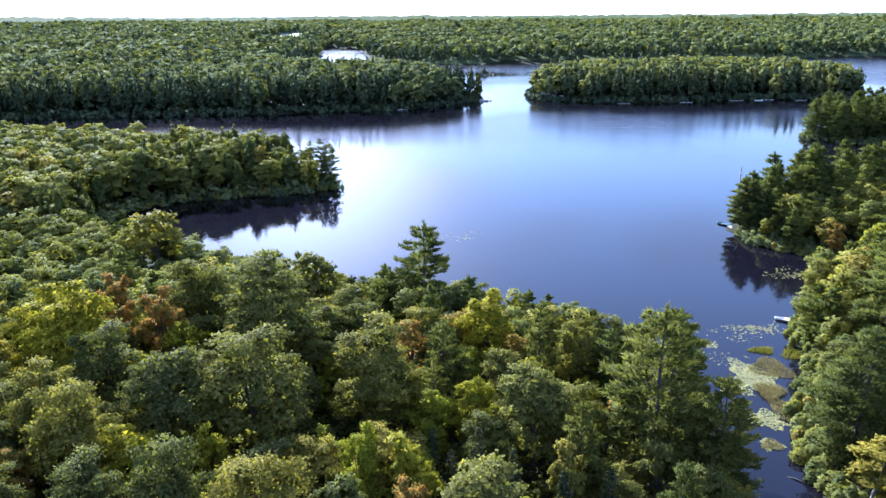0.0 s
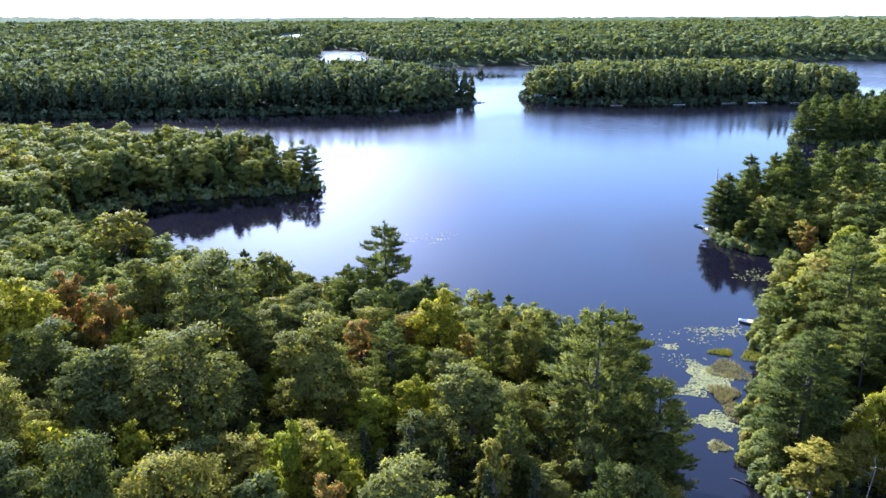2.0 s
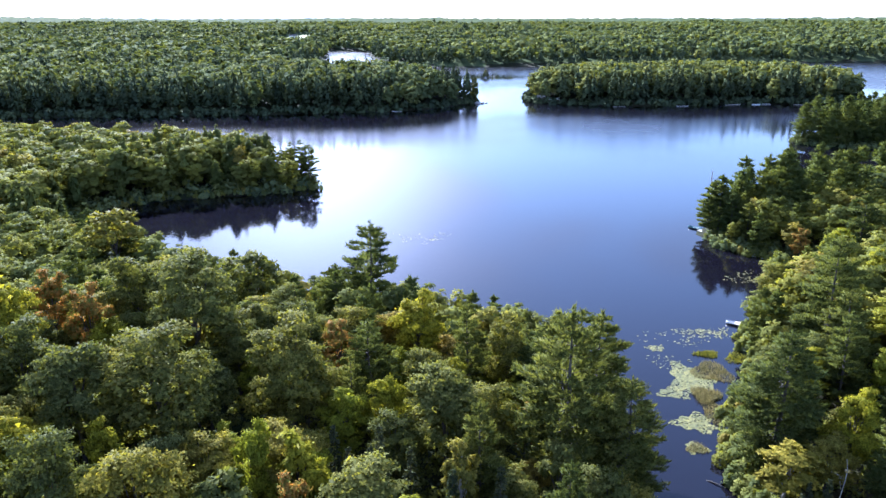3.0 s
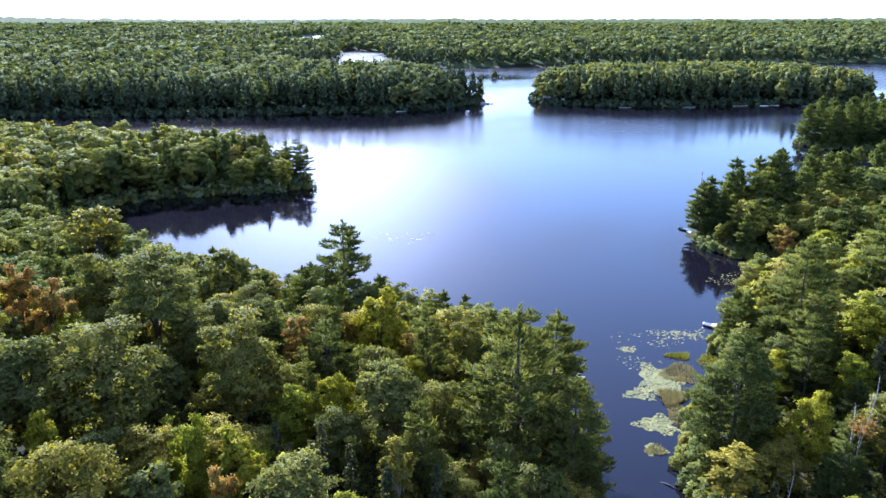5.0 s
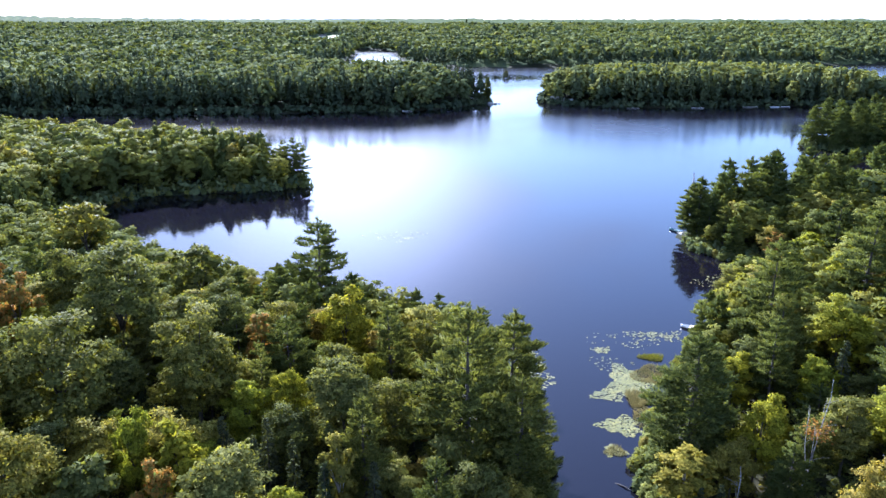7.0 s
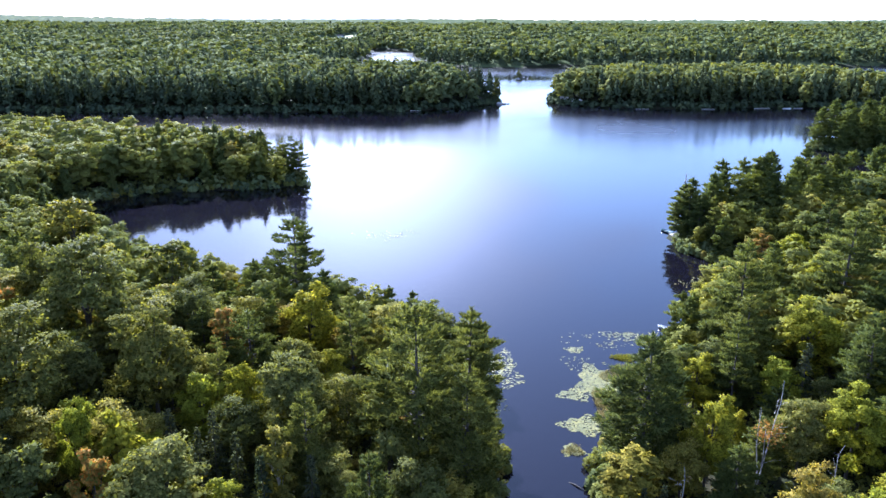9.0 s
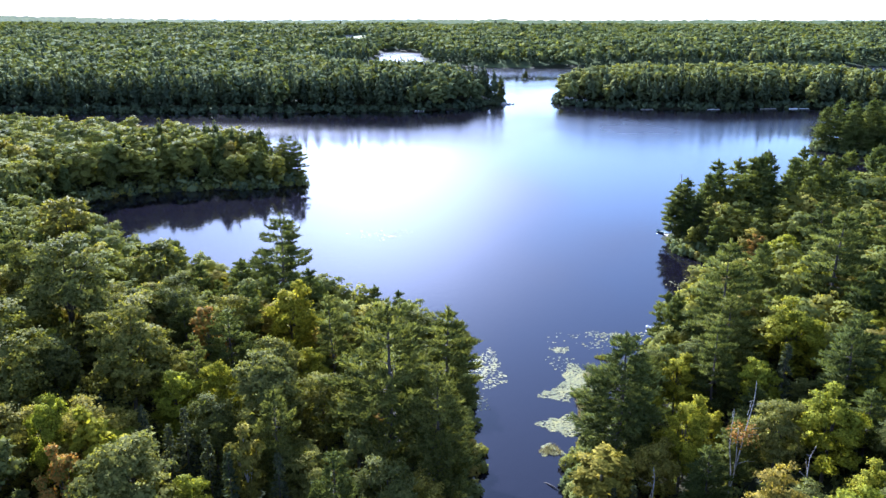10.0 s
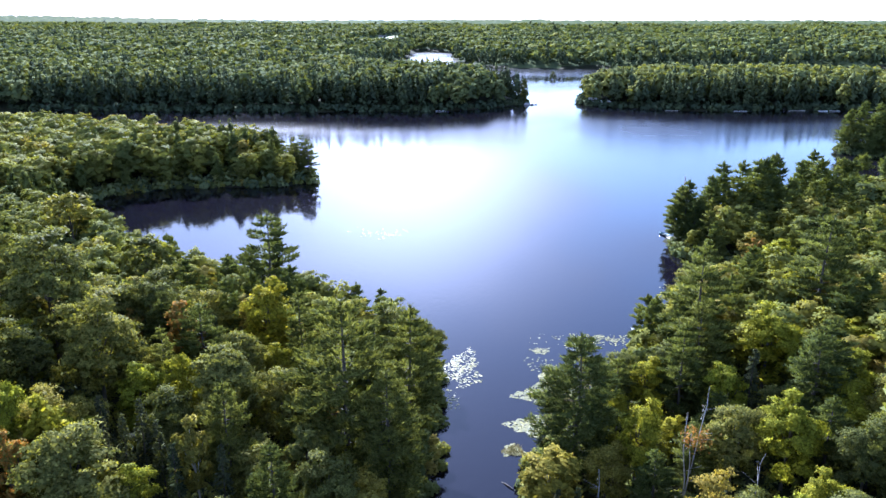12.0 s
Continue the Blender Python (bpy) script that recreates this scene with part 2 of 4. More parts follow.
def to_edge(x, y, poly):
    """Distance from points to a closed outline, positive inside."""
    best = np.full(x.shape, 1e12)
    inside = np.zeros(x.shape, bool)
    for (ax, ay), (bx, by) in zip(poly, np.roll(poly, -1, 0)):
        dx, dy = bx - ax, by - ay
        s = np.clip(((x - ax) * dx + (y - ay) * dy) / (dx * dx + dy * dy), 0, 1)
        best = np.minimum(best, (x - ax - s * dx) ** 2 + (y - ay - s * dy) ** 2)
        if ay != by:
            inside ^= ((ay > y) != (by > y)) & (x < (bx - ax) * (y - ay) / (by - ay) + ax)
    return np.where(inside, 1, -1) * np.sqrt(best)


def land(x, y):
    """Distance to the water's edge, positive on land."""
    d = np.maximum(np.maximum(-to_edge(x, y, LAKE), to_edge(x, y, ISLAND)), to_edge(x, y, ISLET))
    return d + 0.9 * waves(x, y, 14.0, 3) + 0.35 * waves(x, y, 5.0, 4)


def ground_z(x, y, d=None):
    x, y = np.asarray(x, float), np.asarray(y, float)
    d = land(x, y) if d is None else d
    r = np.hypot(x - 28, y)
    hill = 3.0 + 7.5 * np.exp(-((x + 45) / 55) ** 2 - ((y - 75) / 70) ** 2) + 2.0 * np.exp(-((x - 110) / 40) ** 2 - ((y - 120) / 60) ** 2)
    hill = hill + np.clip((r - 350) / 4300, 0, 1) * 26 + np.clip((r - 250) / 500, 0, 1) * (3 + 3.0 * waves(x, y, 420.0, 7) * np.clip((4200 - r) / 1500, 0.4, 1))
    hill = hill + 10 * np.exp(-((x + 300) / 90) ** 2 - ((y - 1640) / 150) ** 2)
    az = np.degrees(np.arctan2(x - 28, np.maximum(y, 1)))
    hill = hill + np.clip((r - 3300) / 1300, 0, 1) * (1.5 * waves(x, y, 2300.0, 9) + 28 * np.exp(-((az + 40) / 11) ** 2))
    return np.where(d > 0, np.minimum(d * 0.3, 0.7) + np.maximum(hill, 1.0) * (1 - np.exp(-np.maximum(d, 0) / 45)), np.maximum(d * 0.25, -2.5))


def glade(x, y):
    """The mown clearing in the far woods."""
    return ((x + 296) / 42) ** 2 + ((y - 1340) / 350) ** 2 < 1


def at(x, y):
    return float(ground_z(np.array([x]), np.array([y]))[0])


# ---- mesh helpers ----
def mesh_of(name, verts, faces, mats, tint=None, smooth=False, normals=None):
    """A mesh from arrays: vertices (n, 3), faces (m, 3 or 4)."""
    me = bpy.data.meshes.new(name)
    m, k = faces.shape
    me.vertices.add(len(verts))
    me.vertices.foreach_set("co", np.ascontiguousarray(verts, np.float32).ravel())
    me.loops.add(m * k)
    me.loops.foreach_set("vertex_index", np.ascontiguousarray(faces, np.int32).ravel())
    me.polygons.add(m)
    me.polygons.foreach_set("loop_start", np.arange(0, m * k, k, dtype=np.int32))
    me.update(calc_edges=True)
    if smooth or normals is not None:
        me.polygons.foreach_set("use_smooth", np.ones(m, bool))
    if normals is not None:
        me.normals_split_custom_set_from_vertices(np.ascontiguousarray(normals, np.float32))
    if tint is not None:
        me.attributes.new("tint", "FLOAT", "FACE").data.foreach_set("value", np.ascontiguousarray(tint, np.float32))
    for mat in mats if isinstance(mats, (list, tuple)) else (mats,):
        me.materials.append(mat)
    return me


def part(name, data, parent, label=""):
    ob = new(name, data)
    ob.parent = parent
    return tagged(ob, label)


def bm_part(name, bm, mat, parent, label=""):
    me = bpy.data.meshes.new(name)
    bm.to_mesh(me)
    bm.free()
    me.materials.append(mat)
    return part(name, me, parent, label)


def unit(v):
    return v / np.maximum(np.linalg.norm(v, axis=-1, keepdims=True), 1e-9)


def sprays(c, facing, size, rng, long=1.0, tri=False, loose=0.55):
    """Small leaf faces at centres c, turned roughly towards facing."""
    n = len(c)
    nrm = unit(unit(facing) + rng.normal(0, loose, (n, 3)))
    u = unit(np.cross(nrm, rng.normal(0, 1, (n, 3))))
    v = np.cross(nrm, u)
    s = (size * rng.uniform(0.65, 1.35, n))[:, None]
    if tri:
        vs = np.stack([c + u * s * 0.75 * long, c - u * s * 0.45 * long + v * s * 0.6, c - u * s * 0.4 * long - v * s * 0.6], 1)
        return vs.reshape(-1, 3), np.arange(3 * n).reshape(n, 3)
    bend = nrm * s * rng.uniform(-0.25, 0.05, n)[:, None]
    vs = np.stack([c + u * s * 0.62 * long + bend, c + v * s * 0.42, c - u * s * 0.62 * long + bend, c - v * s * 0.42], 1)
    return vs.reshape(-1, 3), np.arange(4 * n).reshape(n, 4)


def rounded(vs, out, keep=0.35):
    """Single leaf triangles turned outwards, with normals that follow the crown's swell."""
    t = vs.reshape(-1, 3, 3)
    n = np.cross(t[:, 1] - t[:, 0], t[:, 2] - t[:, 0])
    back = (n * out).sum(1) < 0
    t[back] = t[back][:, [0, 2, 1]]
    n[back] = -n[back]
    nm = unit(unit(out) * (1 - keep) + unit(n) * keep)
    return t.reshape(-1, 3), np.arange(len(t) * 3).reshape(-1, 3), np.repeat(nm, 3, 0)


def tube(pts, radii, sides=6):
    """A tapered tube along points."""
    pts = np.asarray(pts, float)
    vs, fs = [], []
    for i, (q, r) in enumerate(zip(pts, radii)):
        d = unit(pts[min(i + 1, len(pts) - 1)] - pts[max(i - 1, 0)])
        a = unit(np.cross(d, (0.31, 0.95, 0.05) if abs(d[1]) < 0.9 else (1.0, 0, 0)))
        b = np.cross(d, a)
        for k in range(sides):
            w = 2 * math.pi * k / sides
            vs.append(q + r * (a * math.cos(w) + b * math.sin(w)))
    for i in range(len(pts) - 1):
        for k in range(sides):
            k2 = (k + 1) % sides
            fs.append((i * sides + k, i * sides + k2, (i + 1) * sides + k2, (i + 1) * sides + k))
    return np.array(vs), np.array(fs)


def joined(pieces):
    vs, fs, o = [], [], 0
    for v, f in pieces:
        vs.append(v), fs.append(f + o)
        o += len(v)
    return np.concatenate(vs), np.concatenate(fs)


# ---- trees ----
def broadleaf(seed, radius=5.0, height=17.0, leaves=2300, size=0.5, lobes=20, low=0.32, tri=False, upright=1.0, tufts=9, loose=0.55, swell=0.5, core=0, inner=0, keep=0.35, spreading=(0.50, 0.78)):
    """Crown and trunk of a broad-leaved tree: lobes, tufts on the lobes, leaves in the tufts."""
    rng = np.random.RandomState(seed)
    zc, hz = height * (1 + low) / 2, height * (1 - low) / 2
    h = 1 - 1.72 * (np.arange(lobes) + 0.5) / lobes  # lobes spread evenly over the dome
    w = np.arange(lobes) * 2.39996 + rng.uniform(0, 6.28)
    d = unit(np.column_stack([np.sqrt(1 - h * h) * np.cos(w), np.sqrt(1 - h * h) * np.sin(w), h]) + rng.normal(0, 0.16, (lobes, 3)))
    reach = rng.uniform(*spreading, len(d))
    lc = d * reach[:, None] * (radius, radius, hz)
    lr = radius * rng.uniform(0.24, 0.44, len(d))
    lc[0], lr[0] = (0, 0, hz * 0.45), radius * 0.5
    tufts_c, tufts_n = [], []
    for c0, r0 in zip(lc, lr):
        k = max(4, int(tufts * (r0 / (radius * 0.37)) ** 2))
        t = unit(rng.normal(0, 1, (k, 3)) + unit(c0 + (0, 0, 0.2 * hz)) * 0.7 + (0, 0, 0.3))
        tufts_c.append(c0 + t * r0 * rng.uniform(0.7, 1.12, (k, 1)) * (1, 1, 0.9 * upright))
        tufts_n.append(t)
    tc_, tn = map(np.concatenate, (tufts_c, tufts_n))
    wide = radius * 0.075 * rng.uniform(0.6, 1.5, len(tc_))
    pick = rng.choice(len(tc_), leaves, p=wide ** 2 / (wide ** 2).sum())
    c = tc_[pick] + rng.normal(0, 1, (leaves, 3)) * wide[pick][:, None] * (1, 1, 0.42)
    vs, fs = sprays(c + (0, 0, zc), tn[pick] * (1.4 - 1.5 * loose) + (0, 0, 0.35 + 0.8 * loose), size, rng, tri=tri, loose=loose)
    if inner:  # older leaves inside each lobe, which close it to the view
        pl = rng.randint(0, len(lc), inner)
        di = unit(rng.normal(0, 1, (inner, 3)) + (0, 0, 0.15))
        ci = lc[pl] + di * (lr[pl] * rng.uniform(0.35, 0.82, inner))[:, None]
        vs = np.concatenate([vs, sprays(ci + (0, 0, zc), di + (0, 0, 0.6), size * 1.9, rng, tri=True)[0]])
        c, tn, pick = np.concatenate([c, ci]), np.concatenate([tn, di]), np.concatenate([pick, len(tn) + np.arange(inner)])
    if core:  # shaded inner foliage that closes the crown
        ci = unit(rng.normal(0, 1, (core, 3))) * rng.uniform(0.1, 0.5, (core, 1)) * (radius, radius, hz)
        vs = np.concatenate([vs, sprays(ci + (0, 0, zc), rng.normal(0, 1, (core, 3)), radius * 0.55, rng, tri=True)[0]])
        c, tn, pick = np.concatenate([c, ci]), np.concatenate([tn, unit(ci)]), np.concatenate([pick, len(tn) + np.arange(core)])
    crown = rounded(vs, unit(tn[pick]) * (1 - swell) + unit(c / (radius, radius, hz)) * swell * 1.3 + (0, 0, 0.05), keep if swell < 0.6 else 0.2)
    base = 0.014 * height
    wood = [tube([(0, 0, -0.6), (0.1, 0, height * 0.2), (-0.1, 0.1, height * 0.45), (0, 0, height * 0.8)], [base * 1.25, base, base * 0.7, 0.05], 7)]
    for c0 in lc[1:10]:
        s = height * rng.uniform(0.28, 0.5)
        e = c0 + (0, 0, zc)
        wood.append(tube([(0, 0, s), e * (0.5, 0.5, 0) + (0, 0, s * 0.45 + e[2] * 0.55), e], [base * 0.45, base * 0.28, 0.03], 4))
    return crown, joined(wood)


def pine(seed, height=22.0, reach=5.0, low=0.22, whorls=14, arms=5, twigs=10, blades=8, size=0.6, thin=0.2, taper=0.9, bend=1.25, loose=0.5, droop=0.0):
    """A white pine: tiers of uneven boughs, each a flat fan of twigs that end in needle tufts."""
    rng = np.random.RandomState(seed)
    base = 0.016 * height
    lean = rng.uniform(-0.3, 0.3, 2)
    base *= 0.8
    wood = [tube([(0, 0, -0.6), (0.05, 0, height * 0.3), (lean[0], lean[1], height * 0.65), (0, 0, height * 0.98)], [base * 1.2, base, base * 0.6, 0.03], 7)]
    cs, ns = [], []
    for i in range(whorls):
        f = (i + rng.uniform(0.2, 0.8)) / whorls
        z = height * (low + (0.97 - low) * f)
        prof = min(1.0, 0.6 + f * 1.4) if f < 0.28 else max(0.14, 1.0 - ((f - 0.28) / 0.72) ** bend * taper)
        turn = rng.rand() * 6.283
        for k in range(arms):
            if rng.rand() < 0.12:
                continue
            a = turn + 6.283 * k / arms + rng.normal(0, 0.35)
            ln = reach * prof * rng.uniform(0.6, 1.2)
            lift = ln * (rng.uniform(-0.06, 0.16) - droop + 0.55 * max(0, f - 0.55))
            zz = z + rng.uniform(-loose, loose)
            out, side = np.array((math.cos(a), math.sin(a), 0)), np.array((-math.sin(a), math.cos(a), 0))
            root, tip = np.array((0, 0, zz)), out * ln + (0, 0, zz + lift)
            mid = out * ln * 0.5 + (0, 0, zz + lift * 0.2 - 0.05 * ln)
            wood.append(tube([root, mid, tip], [0.08 * (1.2 - f), 0.05 * (1.2 - f), 0.012], 3))
            n = max(3, int(twigs * ln / reach + 0.5))
            for j in range(n):
                u = 0.14 + 0.88 * (j + rng.rand()) / n
                p = (1 - u) ** 2 * root + 2 * u * (1 - u) * mid + u * u * tip
                way = unit(out * 1.0 + side * (rng.uniform(0.5, 1.1) * (1 if j % 2 else -1)) * (1.15 - 0.8 * u) + (0, 0, 0.22))
                tl = (0.25 + 0.42 * (1.1 - u)) * ln * rng.uniform(0.6, 1.1)
                for w in np.arange(0.35, 1.01, 0.65 / max(1, round(tl / 0.7))):
                    cs.append(p + way * tl * w), ns.append(way)
    for w in np.linspace(0.86, 1.0, 9):
        cs.append(np.array((0, 0, height * w))), ns.append(unit(np.array((rng.normal(0, 0.5), rng.normal(0, 0.5), 1.0))))
    cs, ns = np.repeat(np.array(cs), blades, 0), np.repeat(np.array(ns), blades, 0)
    m = len(cs)
    along = unit(ns * 0.8 + (0, 0, 0.35) + rng.normal(0, 0.5, (m, 3)))
    wide = unit(np.cross(along, rng.normal(0, 1, (m, 3))))
    ln = (size * rng.uniform(0.6, 1.3, m))[:, None]
    c0 = cs + rng.normal(0, 0.13, (m, 3)) * (1, 1, 0.5)
    vs = np.stack([c0 - wide * ln * thin - along * ln * 0.15, c0 + wide * ln * thin - along * ln * 0.15, c0 + along * ln * 0.95], 1).reshape(-1, 3)
    return rounded(vs, unit(cs * (1, 1, 0)) * 0.5 + ns * 0.35 + (0, 0, 0.45), 0.45), joined(wood)


def spruce(seed, height=14.0, reach=1.9, whorls=26, arms=7, blades=16, size=0.6):
    """A narrow spire with short drooping boughs."""
    rng = np.random.RandomState(seed)
    wood = [tube([(0, 0, -0.5), (0, 0, height * 0.5), (0, 0, height)], [0.17, 0.1, 0.02], 6)]
    cs, ns = [], []
    for i in range(whorls):
        f = (i + 0.5) / whorls
        for k in range(arms):
            a, ln = rng.rand() * 6.283, reach * (1 - f) ** 0.85 * rng.uniform(0.6, 1.15) + 0.12
            s = rng.uniform(0.2, 1.0, (blades, 1)) ** 0.7
            d = np.array((math.cos(a), math.sin(a), -0.22))
            cs.append(d * ln * s + (0, 0, height * (0.06 + 0.94 * f)))
            ns.append(np.tile(d, (blades, 1)))
    cs, ns = np.concatenate(cs), np.concatenate(ns)
    m = len(cs)
    along = unit(ns + rng.normal(0, 0.5, (m, 3)))
    wide = unit(np.cross(along, rng.normal(0, 1, (m, 3))))
    ln = (size * rng.uniform(0.5, 1.2, m))[:, None]
    vs = np.stack([cs - wide * ln * 0.2, cs + wide * ln * 0.2, cs + along * ln * 0.7], 1).reshape(-1, 3)
    return rounded(vs, ns + (0, 0, 0.5), 0.45), joined(wood)


def make_tree(name, shape, leaf, bark, label, group):
    """One tree as a thing: an empty at its foot, trunk and crown under it."""
    (cv, cf, cn), (wv, wf) = shape
    top = new(name)
    tagged(top, label, "tree", group)
    part("trunk", mesh_of("trunk", wv, wf, bark, smooth=True), top)
    part("crown", mesh_of("crown", cv, cf, leaf, normals=cn), top)
    return top


HEIGHT = {}   # height of each model tree
MODELS = {}   # kind -> list of model trees, moved to their first place when used


def model(kind, height, ob):
    HEIGHT[ob.name] = height
    MODELS.setdefault(kind, []).append([ob, False])


NEAR, MID = "trees of the near shore", "trees of the middle shore"
for i in range(4):
    model("maple", 17, make_tree("maple_tree", broadleaf(10 + i, 4.4 + 0.3 * (i % 2), 17, 16500, 0.21, 34, 0.10, tri=True, inner=3000, keep=0.42, loose=0.5, spreading=(0.46, 0.90), upright=0.72), M_LEAF, M_BARK, "broad green maple tree with a rounded leafy crown", NEAR))
for i in range(2):
    model("oak", 16, make_tree("oak_tree", broadleaf(20 + i, 4.1 - 0.3 * i, 16, 15000, 0.205, 40, 0.08, tri=True, inner=2600, keep=0.45, loose=0.55, tufts=7, spreading=(0.46, 0.92), upright=0.75), M_OAK, M_BARK, "dull green oak tree with a dense uneven crown", NEAR))
for i in range(2):
    model("lime", 15, make_tree("maple_tree", broadleaf(30 + i, 3.8, 15, 14000, 0.21, 30, 0.08, tri=True, inner=2600, keep=0.42, loose=0.5, spreading=(0.46, 0.90), upright=0.72), M_LIME, M_BARK, "young maple tree with bright yellow-green leaves", NEAR))
model("red", 14, make_tree("maple_tree", broadleaf(40, 3.0, 14, 7000, 0.22, 22, 0.1, tri=True, inner=1400, keep=0.42, loose=0.5, spreading=(0.46, 0.90), upright=0.72), M_RED, M_BARK, "maple tree with leaves turned orange-red", NEAR))
model("gold", 10, make_tree("birch_tree", broadleaf(50, 2.2, 10, 5200, 0.21, 20, 0.1, tri=True, inner=1000, keep=0.42, loose=0.5, spreading=(0.46, 0.90), upright=0.72), M_GOLD, M_BIRCH, "small birch tree with golden yellow leaves", NEAR))
model("sapling", 9, make_tree("sapling", broadleaf(60, 2.0, 9, 4600, 0.21, 18, 0.05, tri=True, inner=900, keep=0.42, loose=0.5, spreading=(0.46, 0.90), upright=0.72), M_LEAF, M_BARK, "slender green sapling in the undergrowth", NEAR))
model("sapling", 8, make_tree("sapling", broadleaf(61, 2.2, 8, 4600, 0.21, 18, 0.0, tri=True, inner=900, keep=0.42, loose=0.5, spreading=(0.46, 0.90), upright=0.72), M_LIME, M_BARK, "bushy yellow-green sapling in the undergrowth", NEAR))
for i in range(3):
    model("pine", 22, make_tree("white_pine", pine(70 + i, 22, 4.4 + 0.4 * i, 0.10, 13, 7, 12, 9, 0.66, 0.16, taper=0.80, bend=2.2, loose=0.2), M_NEEDLE, M_BARK, "tall white pine with layered upswept boughs", NEAR))
model("densepine", 22, make_tree("white_pine", pine(75, 22, 4.5, 0.04, 22, 8, 9, 9, 0.60, 0.15, taper=0.85, bend=2.5, droop=0.06), M_NEEDLE, M_BARK, "dense dark white pine with a full conical crown", NEAR))
for i in range(2):
    model("spruce", 13, make_tree("spruce_tree", spruce(80 + i, 13, 1.7 + 0.3 * i), M_SPRUCE, M_BARK, "narrow dark spruce spire among taller trees", NEAR))
for i in range(4):
    model("mid_maple", 16, make_tree("maple_tree", broadleaf(110 + i, 4.8, 16, 2600, 0.55, tri=True), M_LEAF, M_BARK, "green maple tree with a rounded leafy crown near the shore", MID))
model("mid_lime", 15, make_tree("maple_tree", broadleaf(120, 4.2, 15, 2400, 0.52, tri=True), M_LIME, M_BARK, "maple tree with bright yellow-green leaves near the shore", MID))
for i in range(3):
    model("mid_pine", 20, make_tree("white_pine", pine(130 + i, 20, 3.9, 0.05, 15, 7, 9, 7, 0.78, 0.2, taper=0.78, bend=2.3, loose=0.4), M_NEEDLE, M_BARK, "white pine with layered boughs near the shore", MID))

TAKEN = []


def plant(kind, x, y, top=None, scale=None, turn=None, wide=1.0, rng=random):
    """Plants a tree of a kind; top: the height of its tip above the water."""
    models = MODELS[kind]
    slot = models[rng.randrange(len(models))]
    ob, used = slot
    z = at(x, y)
    s = (top - z) / HEIGHT[ob.name] if top else (scale or 1.0)
    m = Matrix.LocRotScale((x, y, z - 0.1), Euler((rng.uniform(-0.03, 0.03), rng.uniform(-0.03, 0.03), rng.uniform(0, 6.283) if turn is None else turn)), (s * wide, s * wide, s))
    TAKEN.append((x, y, HEIGHT[ob.name] * s * wide * 0.25))
    if used:
        return copy_thing(ob, m @ Matrix.Diagonal((*(1 / k for k in ob.scale), 1)))  # the copy takes the model's scale along
    slot[1] = True
    ob.matrix_basis = m
    return ob


# ---- ground and water ----
def spaced(lo, hi, a, b, fine):
    """Grid lines: fine between a and b, growing outwards to lo and hi."""
    out, s = list(np.arange(a, b, fine)), fine
    v = b
    while v < hi:
        out.append(v)
        s *= 1.06
        v += s
    out.append(hi)
    v, s = a, fine
    while v > lo:
        s *= 1.06
        v -= s
        out.insert(0, max(v, lo))
    return np.array(out)


gx, gy = spaced(-4300, 4400, -130, 150, 2.6), spaced(-700, 4850, 40, 300, 2.6)
X, Y = np.meshgrid(gx, gy)
Z = ground_z(X.ravel(), Y.ravel())
iy, ix = np.mgrid[0:len(gy) - 1, 0:len(gx) - 1]
w = len(gx)
q = (iy * w + ix).ravel()
ground = new("ground", mesh_of("ground", np.stack([X.ravel(), Y.ravel(), Z], 1), np.stack([q, q + 1, q + w + 1, q + w], 1), M_FLOOR, smooth=True))
tagged(ground, "forest floor of brown litter and low green growth", "ground", kind="structure")
wx, wy = spaced(-700, 1300, -130, 260, 9.0), spaced(-200, 1700, 40, 620, 9.0)
WX, WY = (v.ravel() for v in np.meshgrid(wx, wy))
iy, ix = np.mgrid[0:len(wy) - 1, 0:len(wx) - 1]
q = (iy * len(wx) + ix).ravel()
water = new("water", mesh_of("water", np.stack([WX, WY, 0 * WX], 1), np.stack([q, q + 1, q + len(wx) + 1, q + len(wx)], 1), M_WATER))
off = -land(WX, WY)
fetch = np.maximum(np.clip((off - np.where(WX < 20, 45, 12)) / 60, 0, 1) * np.clip((WY - 280) / 160, 0, 1), np.clip((WY - 850) / 100, 0, 1))
water.data.attributes.new("open", "FLOAT", "POINT").data.foreach_set("value", fetch.astype(np.float32))
tagged(water, "still dark blue lake with soft ripples and reflections", "lake", kind="structure")

